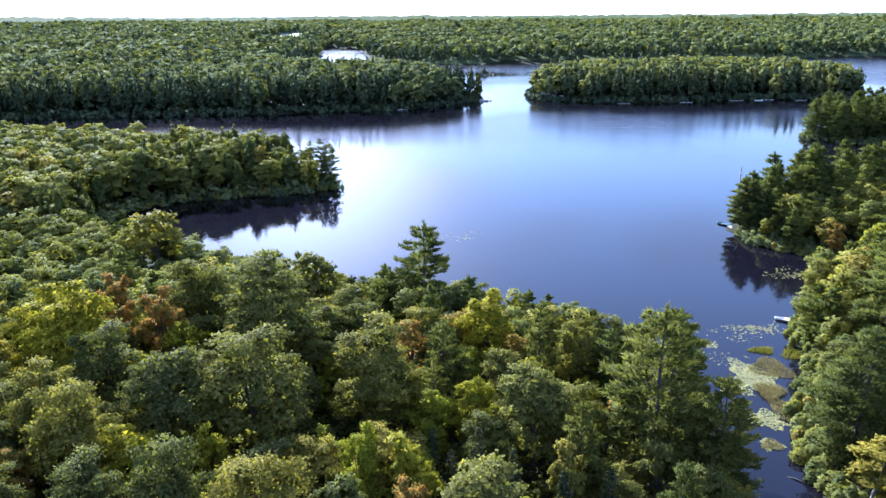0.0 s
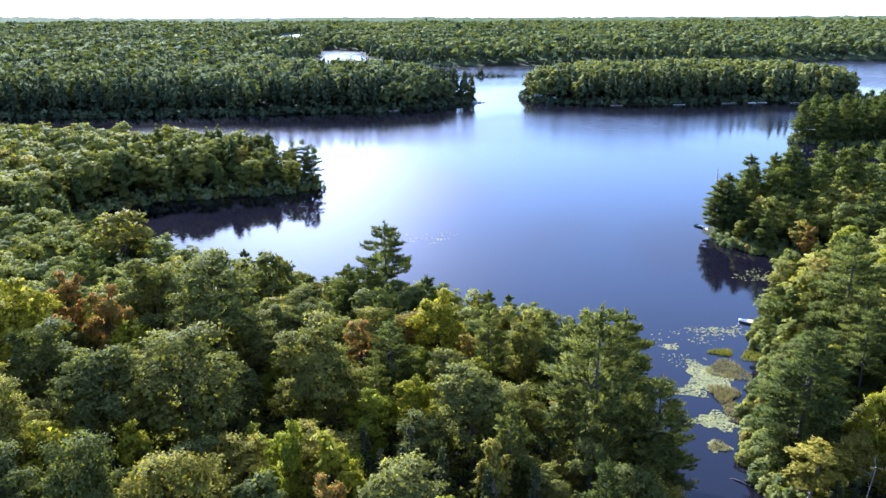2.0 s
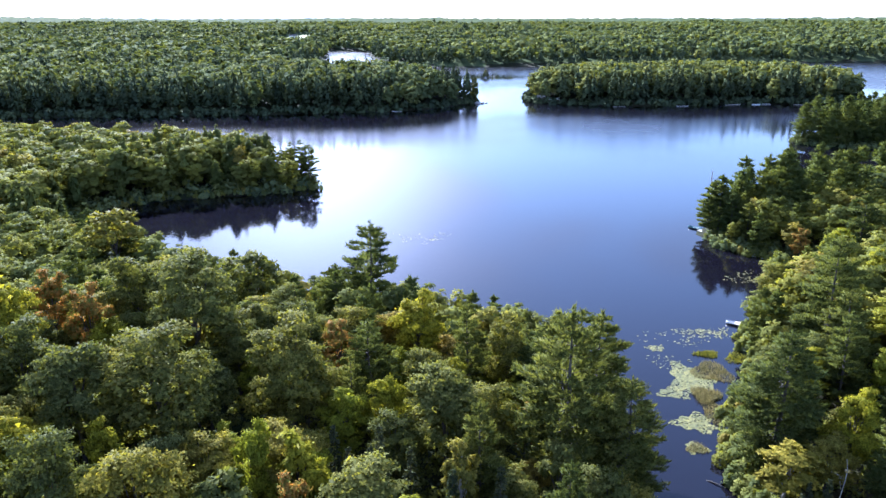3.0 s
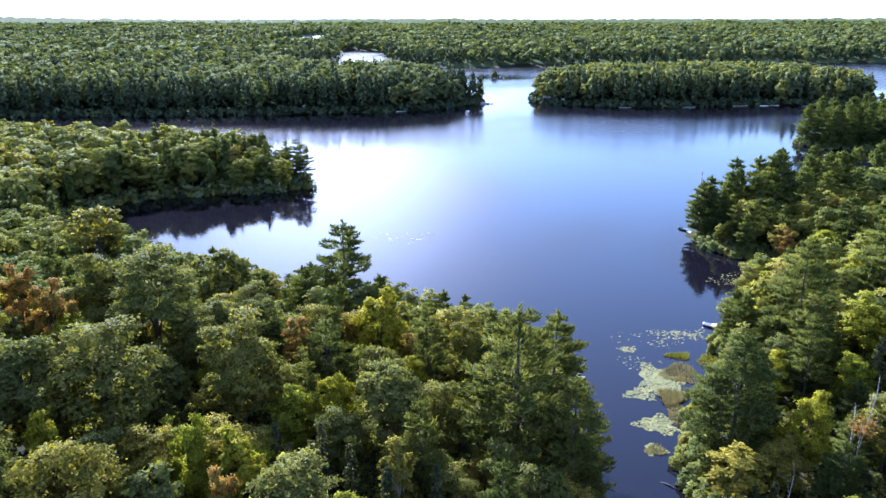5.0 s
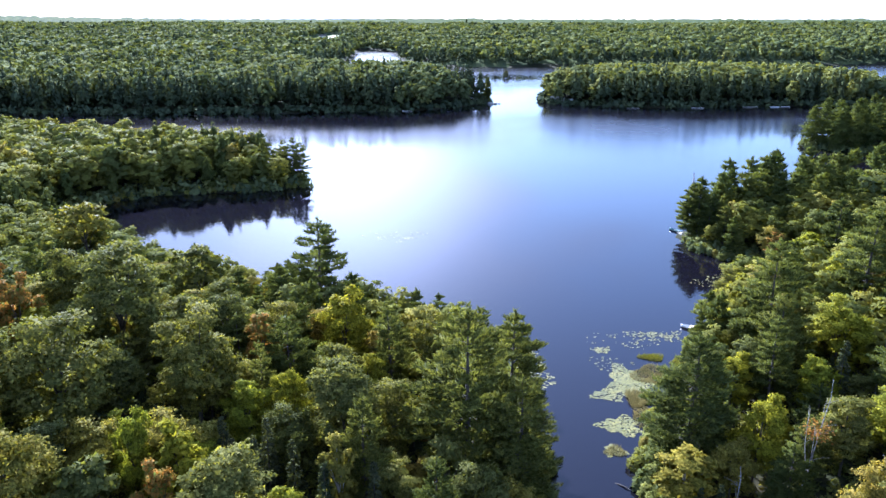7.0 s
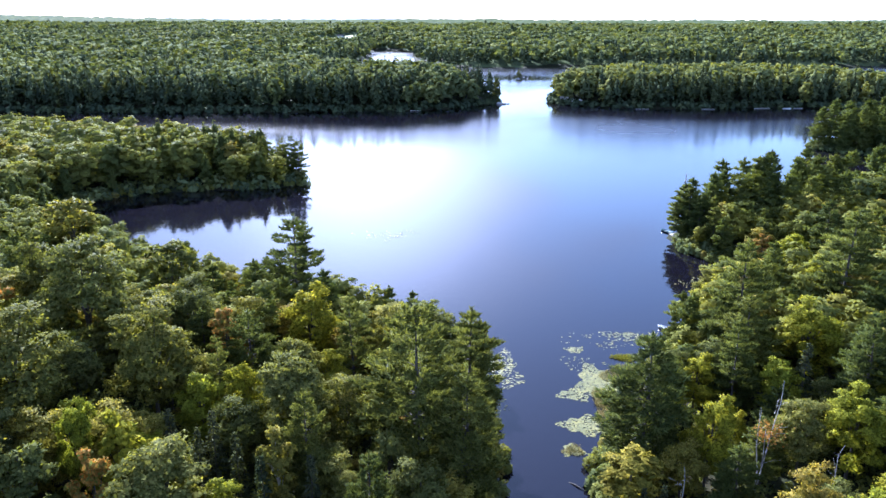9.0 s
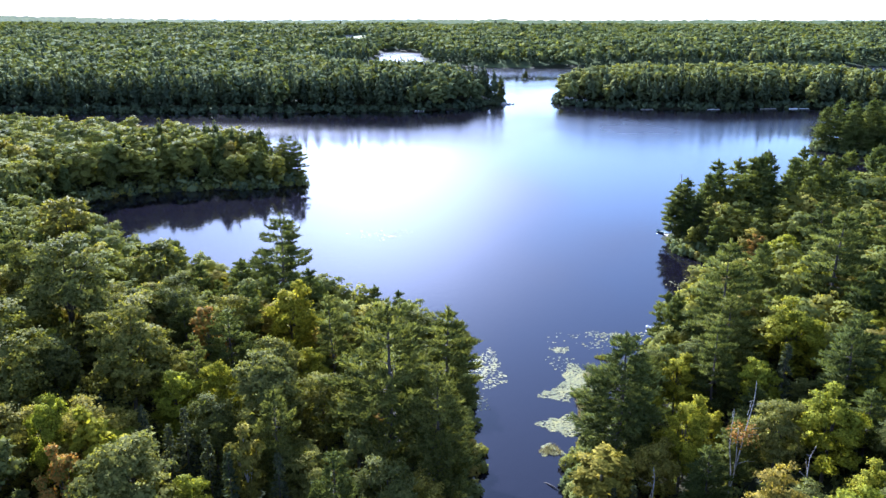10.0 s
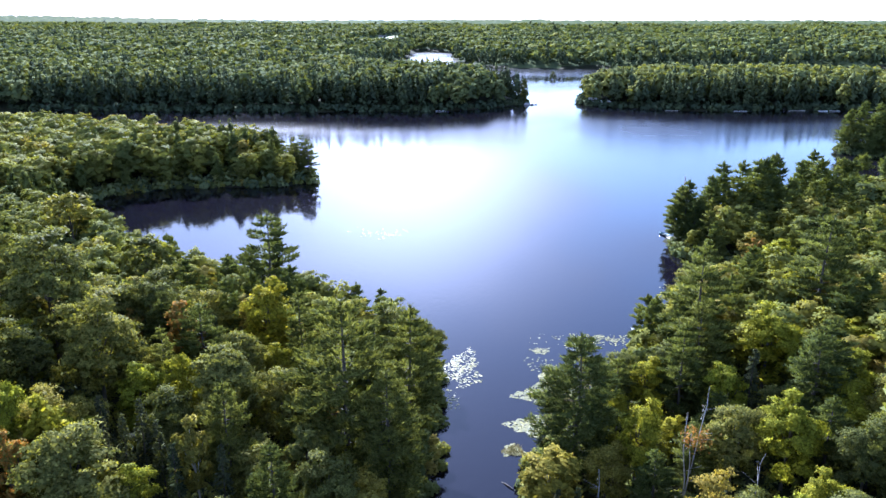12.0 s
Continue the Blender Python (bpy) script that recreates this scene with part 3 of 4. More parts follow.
# ---- hero trees, by place and tip height ----
HEROES = [
    # the near shore, from the lake's edge down the slope
    ("pine", -1.8, 140.5, 24.6, 1.0), ("pine", 30.4, 86.0, 28.6, 1.0), ("pine", 36.4, 98.5, 22.8, 1.0), ("densepine", 37.0, 81.5, 21.2, 1.0), ("pine", 17.7, 106, 21.6, 0.7),
    ("mid_pine", -15, 130, 17.0, 0.8), ("mid_pine", -7.5, 133.7, 16.9, 0.9), ("mid_maple", -23, 129.6, 22.2, 0.95), ("mid_maple", -66, 168, 20.4, 1.1),
    ("oak", -24.5, 102.5, 31.0, 1.05), ("maple", -39, 116, 27.6, 0.95), ("maple", -10.5, 110.5, 20.7, 0.85), ("lime", 9.1, 112.4, 21.1, 0.9), ("maple", 23.8, 108, 18.7, 0.75),
    ("red", -3.0, 105.5, 19.8, 0.9), ("red", -41, 102.5, 27.0, 0.75), ("red", -51, 111, 26.4, 0.7), ("lime", -49.5, 94, 30.4, 0.95), ("lime", -57, 101, 27.5, 1.0),
    ("maple", -42, 86, 27.0, 0.95), ("maple", -45.5, 77, 27.2, 0.8), ("oak", -31, 77.5, 29.6, 1.0), ("maple", -21.8, 80.5, 28.8, 1.12), ("maple", -7.6, 89, 26.3, 1.0),
    ("lime", -24.5, 70, 22.6, 0.6), ("maple", -38.5, 70.5, 27.6, 0.9), ("maple", -16.5, 61, 26.0, 1.0), ("maple", -25.2, 61, 26.2, 0.85), ("oak", -33, 60, 25.0, 0.9),
    ("sapling", -9.6, 62.5, 22.4, 0.9), ("lime", -8.2, 70.5, 22.8, 0.55), ("red", -2.4, 64, 20.4, 0.7), ("sapling", -3.0, 70.5, 21.0, 0.8), ("oak", 5.6, 63, 23.2, 1.1),
    ("lime", 5.6, 88.5, 19.2, 0.7), ("oak", 10.5, 97, 19.3, 0.9), ("oak", 14.0, 85.5, 22.8, 1.0), ("densepine", 18.2, 75.5, 21.0, 0.72), ("gold", 15.8, 71.5, 19.2, 0.62),
    ("densepine", 27.0, 67, 18.9, 0.72), ("sapling", 28.0, 76.5, 17.2, 0.8), ("pine", 0.5, 93, 19.6, 0.6),
    ("spruce", 0.2, 77, 17.0, 0.95), ("spruce", 5.6, 77, 17.0, 0.95), ("spruce", 2.8, 73.5, 16.0, 0.95), ("spruce", 4.9, 74, 16.2, 0.95), ("spruce", 9.9, 74, 16.0, 0.95), ("spruce", 15.0, 68.5, 16.6, 0.9), ("spruce", 20.0, 69.5, 16.2, 0.9),
    # the other bank of the inlet
    ("densepine", 61.6, 92.0, 23.0, 1.12), ("pine", 82.6, 120, 27.6, 0.85), ("pine", 108.2, 140, 28.4, 1.0), ("pine", 77.5, 105, 19.8, 0.8), ("lime", 93.5, 118, 18.6, 1.15),
    ("lime", 109.4, 124, 14.8, 1.2), ("lime", 88.7, 89.5, 17.4, 1.05), ("lime", 102.5, 108, 17.2, 1.1), ("lime", 81.2, 68, 18.4, 0.85), ("maple", 75.2, 70, 17.2, 0.8),
    ("lime", 84.0, 102.5, 15.4, 0.95), ("lime", 69.2, 87, 17.6, 0.75), ("maple", 78.2, 124.5, 11.4, 1.0), ("gold", 58.0, 80.5, 12.2, 1.5), ("spruce", 87.2, 103.5, 17.0, 1.0),
    ("spruce", 59.3, 77, 9.0, 0.95), ("spruce", 61.5, 77, 9.6, 0.95), ("spruce", 57.6, 75.5, 8.4, 0.95), ("lime", 107.4, 146.5, 18.2, 0.9), ("maple", 85, 149, 12.8, 0.9),
    ("mid_pine", 122, 182, 20.2, 1.0), ("mid_lime", 109, 169, 15.8, 0.9), ("mid_maple", 148.7, 220, 16.6, 1.0), ("mid_lime", 114.5, 221, 15.6, 0.9),
    # the wooded point with the dock
    ("mid_pine", 125.5, 233.7, 23.6, 0.7), ("mid_pine", 137, 240, 24.0, 0.8), ("mid_pine", 146.5, 237, 19.8, 0.7), ("mid_pine", 103, 217.3, 17.7, 1.0), ("mid_pine", 94.4, 214.0, 17.0, 1.1),
    ("mid_pine", 95.5, 210.5, 16.8, 1.0), ("mid_pine", 97.5, 206, 14.5, 1.0), ("mid_pine", 100, 200.5, 13.5, 1.0), ("mid_pine", 99, 207, 15.0, 1.0), ("red", 108.6, 186.3, 11.0, 0.9),
    # the tip of the peninsula, the far point and the islet
    ("pine", -48, 289, 16.5, 0.8), ("pine", -39.5, 280.5, 17.2, 0.9), ("pine", -44, 285, 18.0, 0.8), ("mid_pine", -50.5, 283, 13.0, 0.9),
    ("mid_pine", 35.5, 566, 19.5, 0.7), ("mid_pine", 57, 808, 9.0, 1.3), ("mid_pine", 54.8, 807, 6.6, 1.3), ("spruce", 58.8, 808.3, 6.0, 2.8),
]
rng = random.Random(5)
for kind, x, y, top, wide in HEROES:
    plant(kind, x, y, top, wide=wide, rng=rng)


def in_view(x, y, margin):
    return (x > min(-0.62 * y, 56 - 0.84 * y) - margin) and (x < max(0.62 * y, 56 + 0.44 * y) + margin)


def spots(x0, x1, y0, y1, step, rng):
    """Jittered places in rows over an area."""
    y, k = y0, 0
    while y < y1:
        x = x0 + (step / 2 if k % 2 else 0)
        while x < x1:
            yield x + rng.uniform(-0.36, 0.36) * step, y + rng.uniform(-0.36, 0.36) * step
            x += step
        y += step * 0.87
        k += 1


def clear(x, y, gap):
    return all((x - a) ** 2 + ((y - b) * (0.75 if y < b else 1.2)) ** 2 > max(gap, r) ** 2 for a, b, r in TAKEN[:HERO_COUNT])


TAKEN += [(61.0, 78.5, 4.5), (60.5, 72.5, 5.0), (75.5, 84.0, 4.2), (82.5, 79.5, 2.6), (98.5, 112, 2.2), (63.5, 77, 2.2)]
HERO_COUNT = len(TAKEN)
rng = random.Random(11)
for x, y in spots(-150, 150, 42, 118, 6.2, rng):
    if not in_view(x, y, 9) or not clear(x, y, 3.2):
        continue
    d = float(land(np.array([x]), np.array([y]))[0])
    if d < 1.5:
        continue
    right = x > 50
    u, s = rng.random(), rng.uniform(0.48, 0.84) + (0.14 if x < -12 else 0.0)
    if d < 5:
        s *= 0.8
    if right:
        kind = "maple" if u < 0.22 else "lime" if u < 0.54 else "pine" if u < 0.75 else "oak" if u < 0.91 else "sapling" if u < 0.95 else "spruce"
    else:
        kind = "maple" if u < 0.34 else "oak" if u < 0.50 else "pine" if u < 0.62 and x > -10 else "lime" if u < 0.79 else "gold" if u < 0.83 else "red" if u < 0.895 else "sapling" if u < 0.93 else "spruce" if x > -15 else "oak"
    if x < -2 and y < 68:  # low dull trees below the big maples
        kind, s = ("oak" if kind in ("lime", "gold") else kind), s * 0.74
    plant(kind, x, y, scale=s, rng=rng)

for slots in MODELS.values():  # no model is left standing unplanted
    for ob, used in slots:
        if not used:
            for o in (*ob.children_recursive, ob):
                bpy.data.objects.remove(o)

# ---- woods further off, joined ----
def scatter(name, places, templates, mats, label, rng, tone=0.42):
    """Many trees of a few shapes as one object: places (n, 4) of x, y, scale, width."""
    for which in (0, 1):
        vs, fs, ts, ns, o = [], [], [], [], 0
        for k, (kind, v, f, vn) in enumerate(templates):
            if kind != which:
                continue
            own = places[places[:, 4] == k]
            if not len(own):
                continue
            a = rng.uniform(0, 6.283, len(own))
            ca, sa = np.cos(a)[:, None], np.sin(a)[:, None]
            zz = ground_z(own[:, 0], own[:, 1])
            sw, sh = (own[:, 2] * own[:, 3])[:, None], own[:, 2][:, None]
            vx = (v[None, :, 0] * ca - v[None, :, 1] * sa) * sw + own[:, 0][:, None]
            vy = (v[None, :, 0] * sa + v[None, :, 1] * ca) * sw + own[:, 1][:, None]
            vz = v[None, :, 2] * sh + zz[:, None]
            vs.append(np.stack([vx, vy, vz], 2).reshape(-1, 3))
            n = len(own)
            ns.append(np.stack([vn[None, :, 0] * ca - vn[None, :, 1] * sa, vn[None, :, 0] * sa + vn[None, :, 1] * ca, vn[None, :, 2] + 0 * sa], 2).reshape(-1, 3))
            fs.append((f[None] + (np.arange(n) * len(v))[:, None, None]).reshape(-1, f.shape[1]) + o)
            ts.append(np.repeat(np.clip(rng.normal(tone, 0.24, n), 0, 1), len(f)))
            o += n * len(v)
        if vs:
            ob = new(name[which], mesh_of(name[which], np.concatenate(vs), np.concatenate(fs), mats[which], tint=np.concatenate(ts), normals=np.concatenate(ns)))
            tagged(ob, label[which], "woods", kind="stuff")


def crown_of(shape):
    """The crown alone."""
    return shape[0]


def lay_out(x0, x1, y0, y1, step, seed, templates, conifer, test, lo=0.8, hi=1.15, low_edge=1.0, edge=0.3):
    r = random.Random(seed)
    pts = np.array([p for p in spots(x0, x1, y0, y1, step, r) if in_view(p[0], p[1], 14) and test(*p)])
    d = land(pts[:, 0], pts[:, 1])
    pts, d = pts[d > 1.0], d[d > 1.0]
    g = np.random.RandomState(seed)
    kinds = np.array([t[0] for t in templates])
    share = np.where(d < 20, edge, conifer) * (1 + 0.9 * waves(pts[:, 0] * 0.45, pts[:, 1], 150.0, seed))
    con = g.rand(len(pts)) < share
    which = np.where(con, g.choice(np.flatnonzero(kinds == 1), len(pts)), g.choice(np.flatnonzero(kinds == 0), len(pts)))
    tall = g.uniform(lo, hi, len(pts)) * np.where(d < 6, low_edge, 1.0)
    return np.stack([pts[:, 0], pts[:, 1], tall, g.uniform(0.85, 1.15, len(pts)), which], 1)


def cone(seed, radius, height, leaves, size, lobes):
    """The crown of a dense conifer: a tufted column that narrows to its tip."""
    v, f, vn = broadleaf(seed, radius, height, leaves, size, lobes, -0.1, tri=True, loose=0.35, swell=0.75, core=leaves // 12)[0]
    k = np.clip(1.25 - 1.15 * np.maximum(v[:, 2], 0) / height, 0.1, 1.25)
    return v * np.column_stack([k, k, np.full(len(v), 1.06)]), f, vn


g = np.random.RandomState(77)
T_NEXT = [(0, *crown_of(broadleaf(190 + i, 4.7, 16, 1700, 0.51, 20, 0.12, tri=True, core=40, loose=0.4, swell=0.75))) for i in range(4)] + [(1, *crown_of(pine(195 + i, 18, 3.0, 0.05, 13, 6, 6, 6, 0.85, 0.2, taper=0.8, bend=2.0))) for i in range(3)]
T_MID = [(0, *crown_of(broadleaf(200 + i, 4.6, 14.5, 2000, 0.51, low=-0.05, tri=True, core=50, loose=0.32, swell=0.75))) for i in range(4)] + [(1, *cone(210 + i, 3.7, 16.5, 1500, 0.6, 34)) for i in range(3)]
T_POINT = T_MID[:4] + [(1, *crown_of(pine(214 + i, 17, 3.2, 0.03, 13, 6, 6, 5, 0.9, 0.2, taper=0.82, bend=2.0))) for i in range(3)]
T_FAR = [(0, *crown_of(broadleaf(220 + i, 5.2, 18, 230, 1.65, low=0.0, tri=True, core=30, loose=0.25, swell=0.75))) for i in range(4)] + [(1, *cone(230 + i, 3.9, 21, 240, 1.5, 26)) for i in range(3)]
T_DIM = [(0, *crown_of(broadleaf(240 + i, 6.0, 17, 52, 3.8, low=0.2, tri=True, core=10, loose=0.22, swell=0.75))) for i in range(4)] + [(1, *cone(250 + i, 4.4, 20, 60, 3.0, 16)) for i in range(2)]
NAMES = ("broadleaf_woods", "conifer_woods")
def around(x0, x1, y0, y1, step, seed):
    """Places for the woods under and beside the flight, out of its view."""
    r = random.Random(seed)
    pts = np.array([p for p in spots(x0, x1, y0, y1, step, r) if p[1] < 40 or not in_view(p[0], p[1], 10)])
    pts = pts[land(pts[:, 0], pts[:, 1]) > 2]
    gg = np.random.RandomState(seed)
    return np.stack([pts[:, 0], pts[:, 1], gg.uniform(0.65, 1.0, len(pts)), gg.uniform(0.85, 1.15, len(pts)), gg.choice(6, len(pts), p=[0.21, 0.21, 0.21, 0.21, 0.08, 0.08])], 1)


scatter(NAMES, around(-230, 240, -120, 190, 9.0, 14), T_DIM, (M_WOODS, M_CONIFERS),
        ("green broad-leaved woods below the flight", "dark conifers in the woods below the flight"), g, 0.5)
scatter(NAMES, lay_out(-150, 48, 118, 206, 5.6, 12, T_NEXT, 0.12, lambda x, y: clear(x, y, 3.0), 0.55, 0.85, 0.8, 0.16), T_NEXT, (M_NEXT, M_NEXTPINE),
        ("green broad-leaved woods behind the near trees", "dark conifers in the woods behind the near trees"), g, 0.5)
scatter(NAMES, lay_out(50, 160, 118, 216, 5.6, 13, T_NEXT, 0.18, lambda x, y: clear(x, y, 3.0), 0.6, 0.95, 0.8, 0.3), T_NEXT, (M_NEXT, M_NEXTPINE),
        ("yellow-green broad-leaved woods along the cove", "dark conifers in the woods along the cove"), g, 0.74)
scatter(NAMES, lay_out(-330, 60, 205, 352, 7.0, 1, T_MID, 0.10, lambda x, y: x < 20 and math.hypot(x + 43, y - 282) > 9, 1.05, 1.4, 0.72, 0.2), T_MID, (M_NEXT, M_NEXTPINE),
        ("dense green broad-leaved woods on the low peninsula", "dark conifers among the trees of the peninsula"), g, 0.56)
scatter(NAMES, lay_out(60, 420, 215, 445, 7.2, 2, T_POINT, 0.5, lambda x, y: x > 60, 1.0, 1.35, 1.0, 0.9), T_POINT, (M_NEXT, M_NEXTPINE),
        ("green broad-leaved woods on the wooded point", "dark pines on the wooded point by the lake"), g)
def on_island(x, y):
    return 70 < x < 430 and 535 < y < 735 and to_edge(np.array([x]), np.array([y]), ISLAND)[0] > -3


scatter(NAMES, lay_out(60, 440, 530, 740, 8.6, 5, T_FAR, 0.12, on_island, 0.95, 1.35, 0.85, 0.7), T_FAR, (M_WOODS, M_CONIFERS),
        ("yellow-green broad-leaved woods on the island", "dark conifers along the island's shore"), g, 0.78)
scatter(NAMES, lay_out(-520, 480, 470, 760, 9.0, 3, T_FAR, 0.14, lambda x, y: not on_island(x, y), 0.92, 1.35, 1.0, 0.85), T_FAR, (M_WOODS, M_CONIFERS),
        ("green broad-leaved woods along the far shore", "dark conifers lining the far shore"), g)
scatter(NAMES, lay_out(-1500, 1300, 760, 1750, 14.6, 4, T_DIM, 0.20, lambda x, y: not glade(x, y) and math.hypot(x - 60, y - 808) > 20, 0.8, 1.25, 1.0, 0.8), T_DIM, (M_WOODS, M_CONIFERS),
        ("rolling green woods beyond the lake", "dark conifers scattered in the far woods"), g)

T_VAST = [(0, *crown_of(broadleaf(260 + i, 7.0, 18, 26, 6.5, low=0.35, tri=True, loose=0.2, swell=0.75))) for i in range(4)] + [(1, *crown_of(pine(265, 20, 3.6, 0.05, 4, 3, 3, 1, 5.0, 0.35)))]
scatter(NAMES, lay_out(-2300, 1900, 1750, 2750, 22.0, 6, T_VAST, 0.03, lambda x, y: True, 0.8, 1.3), T_VAST, (M_WOODS, M_CONIFERS),
        ("rolling green woods towards the skyline", "dark conifers scattered towards the skyline"), g)

# ---- the canopy of the distant woods, out to the skyline ----
rad = 640 * np.exp(np.linspace(0, math.log(4780 / 640), 150))
ang = np.radians(np.linspace(-48, 44, 460))
R, A = np.meshgrid(rad, ang, indexing="ij")
CX, CY = (28 + R * np.sin(A)).ravel(), (R * np.cos(A)).ravel()
cd = land(CX, CY)
rs = np.random.RandomState(8)
lift = 11.5 + 2.5 * waves(CX, CY, 60.0, 21) + 1.8 * waves(CX, CY, 24.0, 22) + rs.uniform(-3.4, 4.2, len(CX)) * np.clip(R.ravel() / 1500, 0.5, 1.6)
near_drop = np.clip((R.ravel() - 2500) / 400, 0, 1)
CZ = ground_z(CX, CY, cd) + lift * (0.5 + 0.5 * near_drop) * np.clip((cd - 30) / 40, 0, 1) - np.where(cd < 6, 3.0, 0.0) - np.where(glade(CX, CY), 14.0, 0.0)
n_a = len(ang)
ir, ia = np.mgrid[0:len(rad) - 1, 0:n_a - 1]
q = (ir * n_a + ia).ravel()
tint = np.clip(0.4 + 0.3 * waves(CX, CY, 90.0, 30) * 0.6 + rs.normal(0, 0.16, len(CX)), 0, 1)[q]
canopy = new("distant_woods", mesh_of("distant_woods", np.stack([CX, CY, CZ], 1), np.stack([q, q + 1, q + n_a + 1, q + n_a], 1), M_CANOPY, tint=tint))
tagged(canopy, "distant green forest canopy rolling to the horizon", "woods", kind="stuff")

# ---- low growth along the water's edge ----
def thicket(name, seed, x0, x1, y0, y1, step, size, high, label, band=(-0.8, 4.0), count=60, mat=None):
    """Shrubs along a stretch of shore, too many to tell apart."""
    r = random.Random(seed)
    pts = np.array([p for p in spots(x0, x1, y0, y1, step, r) if in_view(p[0], p[1], 12)])
    d = land(pts[:, 0], pts[:, 1])
    pts = pts[(d > band[0]) & (d < band[1])]
    pts = pts[np.hypot(pts[:, 0] - 91, pts[:, 1] - 216) > 6.5]  # leaves the dock free
    z = np.maximum(ground_z(pts[:, 0], pts[:, 1]), 0)
    rr = np.random.RandomState(seed)
    n = len(pts)
    wide = rr.uniform(0.7, 1.4, n) * high * 0.62
    c = np.repeat(np.column_stack([pts, z]), count, 0)
    dirs = unit(rr.normal(0, 1, (n * count, 3)) + (0, 0, 0.35))
    dirs[:, 2] = np.abs(dirs[:, 2])
    tall = np.repeat(rr.uniform(0.6, 1.25, n) * high, count)
    c = c + dirs * np.column_stack([np.repeat(wide, count)] * 2 + [tall]) * rr.uniform(0.55, 1.05, (n * count, 1))
    v, f, vn = rounded(sprays(c, dirs + (0, 0, 0.4), size, rr, tri=True)[0], dirs + (0, 0, 0.2))
    t = np.repeat(np.clip(rr.normal(0.45, 0.3, n), 0, 1), count)
    ob = new(name, mesh_of(name, v, f, mat or M_NEXT, tint=t, normals=vn))
    tagged(ob, label, "shrubs", kind="stuff")


thicket("shore_shrubs", 301, 30, 130, 40, 215, 2.0, 0.42, 1.9, "low green shrubs crowding the near water's edge", count=170)
thicket("shore_shrubs", 302, -130, 34, 118, 280, 3.2, 0.6, 2.2, "low green shrubs along the bay's edge", count=110)
thicket("shore_shrubs", 303, 84, 420, 186, 440, 3.0, 0.7, 2.6, "low green shrubs along the wooded point", band=(-0.8, 8.0), count=80, mat=M_WOODS)
thicket("shore_shrubs", 304, -420, -30, 200, 352, 4.0, 1.0, 4.5, "low green shrubs along the peninsula's edge", band=(-0.8, 9.0), count=70, mat=M_WOODS)
thicket("undergrowth", 306, -120, 150, 44, 150, 2.4, 0.40, 1.6, "low green undergrowth on the forest floor", band=(2.0, 400.0), count=42)
thicket("shore_shrubs", 305, -420, 420, 478, 640, 5.0, 1.8, 4.5, "low growth hanging over the far shore", band=(-1.5, 7.0), count=40, mat=M_CONIFERS)


# ---- bare and dying trees ----
def bare_tree(name, stems, bark, label, seed, tuft=None):
    """Thin leafless stems with a few broken branches; tuft: a clump of dead leaves (height, radius)."""
    rng = random.Random(seed)
    top = new(name)
    tagged(top, label, "tree")
    for dx, dy, h, r in stems:
        pts = [(dx * k, dy * k, h * k) for k in (0, 0.3, 0.6, 0.85, 1)]
        pts = [(x + rng.uniform(-0.35, 0.35), y + rng.uniform(-0.35, 0.35), z) for x, y, z in pts]
        part("trunk", mesh_of("trunk", *tube([(0, 0, -0.6)] + pts[1:], [r * 1.2, r, r * 0.8, r * 0.55, 0.03], 6), bark, smooth=True), top)
        for i in range(6):
            k, a = rng.uniform(0.45, 0.97), rng.uniform(0, 6.283)
            ln = rng.uniform(1.2, 3.0) * (1.3 - k)
            p = Vector((dx * k, dy * k, h * k))
            e = p + Vector((math.cos(a) * ln, math.sin(a) * ln, ln * rng.uniform(0.3, 0.9)))
            part("branch", mesh_of("branch", *tube([p, (p + e) / 2 + Vector((0, 0, 0.1)), e], [r * 0.35, r * 0.22, 0.015], 4), bark), top)
    if tuft:
        rr = np.random.RandomState(seed)
        c = rr.normal(0, 1, (420, 3)) * (tuft[1], tuft[1], tuft[1] * 0.7) + (stems[0][0] * 0.6, stems[0][1] * 0.6, tuft[0])
        v, f = sprays(c, np.tile((0, 0, 1.0), (420, 1)), 0.24, rr, tri=True)
        part("leaves", mesh_of("leaves", v, f, M_RED), top, "dry russet leaves")
    return top


def put(ob, x, y, z, turn=0.0):
    ob.matrix_basis = pose(x, y, z, 0, 0, turn)
    return ob


put(bare_tree("birch_tree", [(1.6, 0.3, 17.0, 0.085), (-0.6, 0.5, 12.5, 0.075), (0.4, -0.6, 10.5, 0.07)], M_BIRCH, "dying white birch with bare stems and russet leaves", 401, (9.5, 0.9)), 75.5, 86, at(75.5, 86))
put(bare_tree("dead_tree", [(0.6, 0.2, 11.0, 0.06)], M_SNAG, "bare grey dead stem between the maples", 402), 82.5, 81, at(82.5, 81))
put(bare_tree("dead_tree", [(-0.4, 0.3, 18.2, 0.32), (1.5, 0.4, 16.2, 0.20)], M_SNAG, "bare grey dead pine above the dock", 403), 97.1, 222.9, at(97.1, 222.9))
put(bare_tree("dead_tree", [(0.2, 0.1, 11.0, 0.08)], M_SNAG, "thin grey dead stem in the young wood", 404), 98.5, 113, at(98.5, 113))
put(bare_tree("dead_tree", [(0.3, 0.0, 10.0, 0.07)], M_BIRCH, "thin pale dead birch at the water's edge", 405), 63.5, 78, at(63.5, 78))

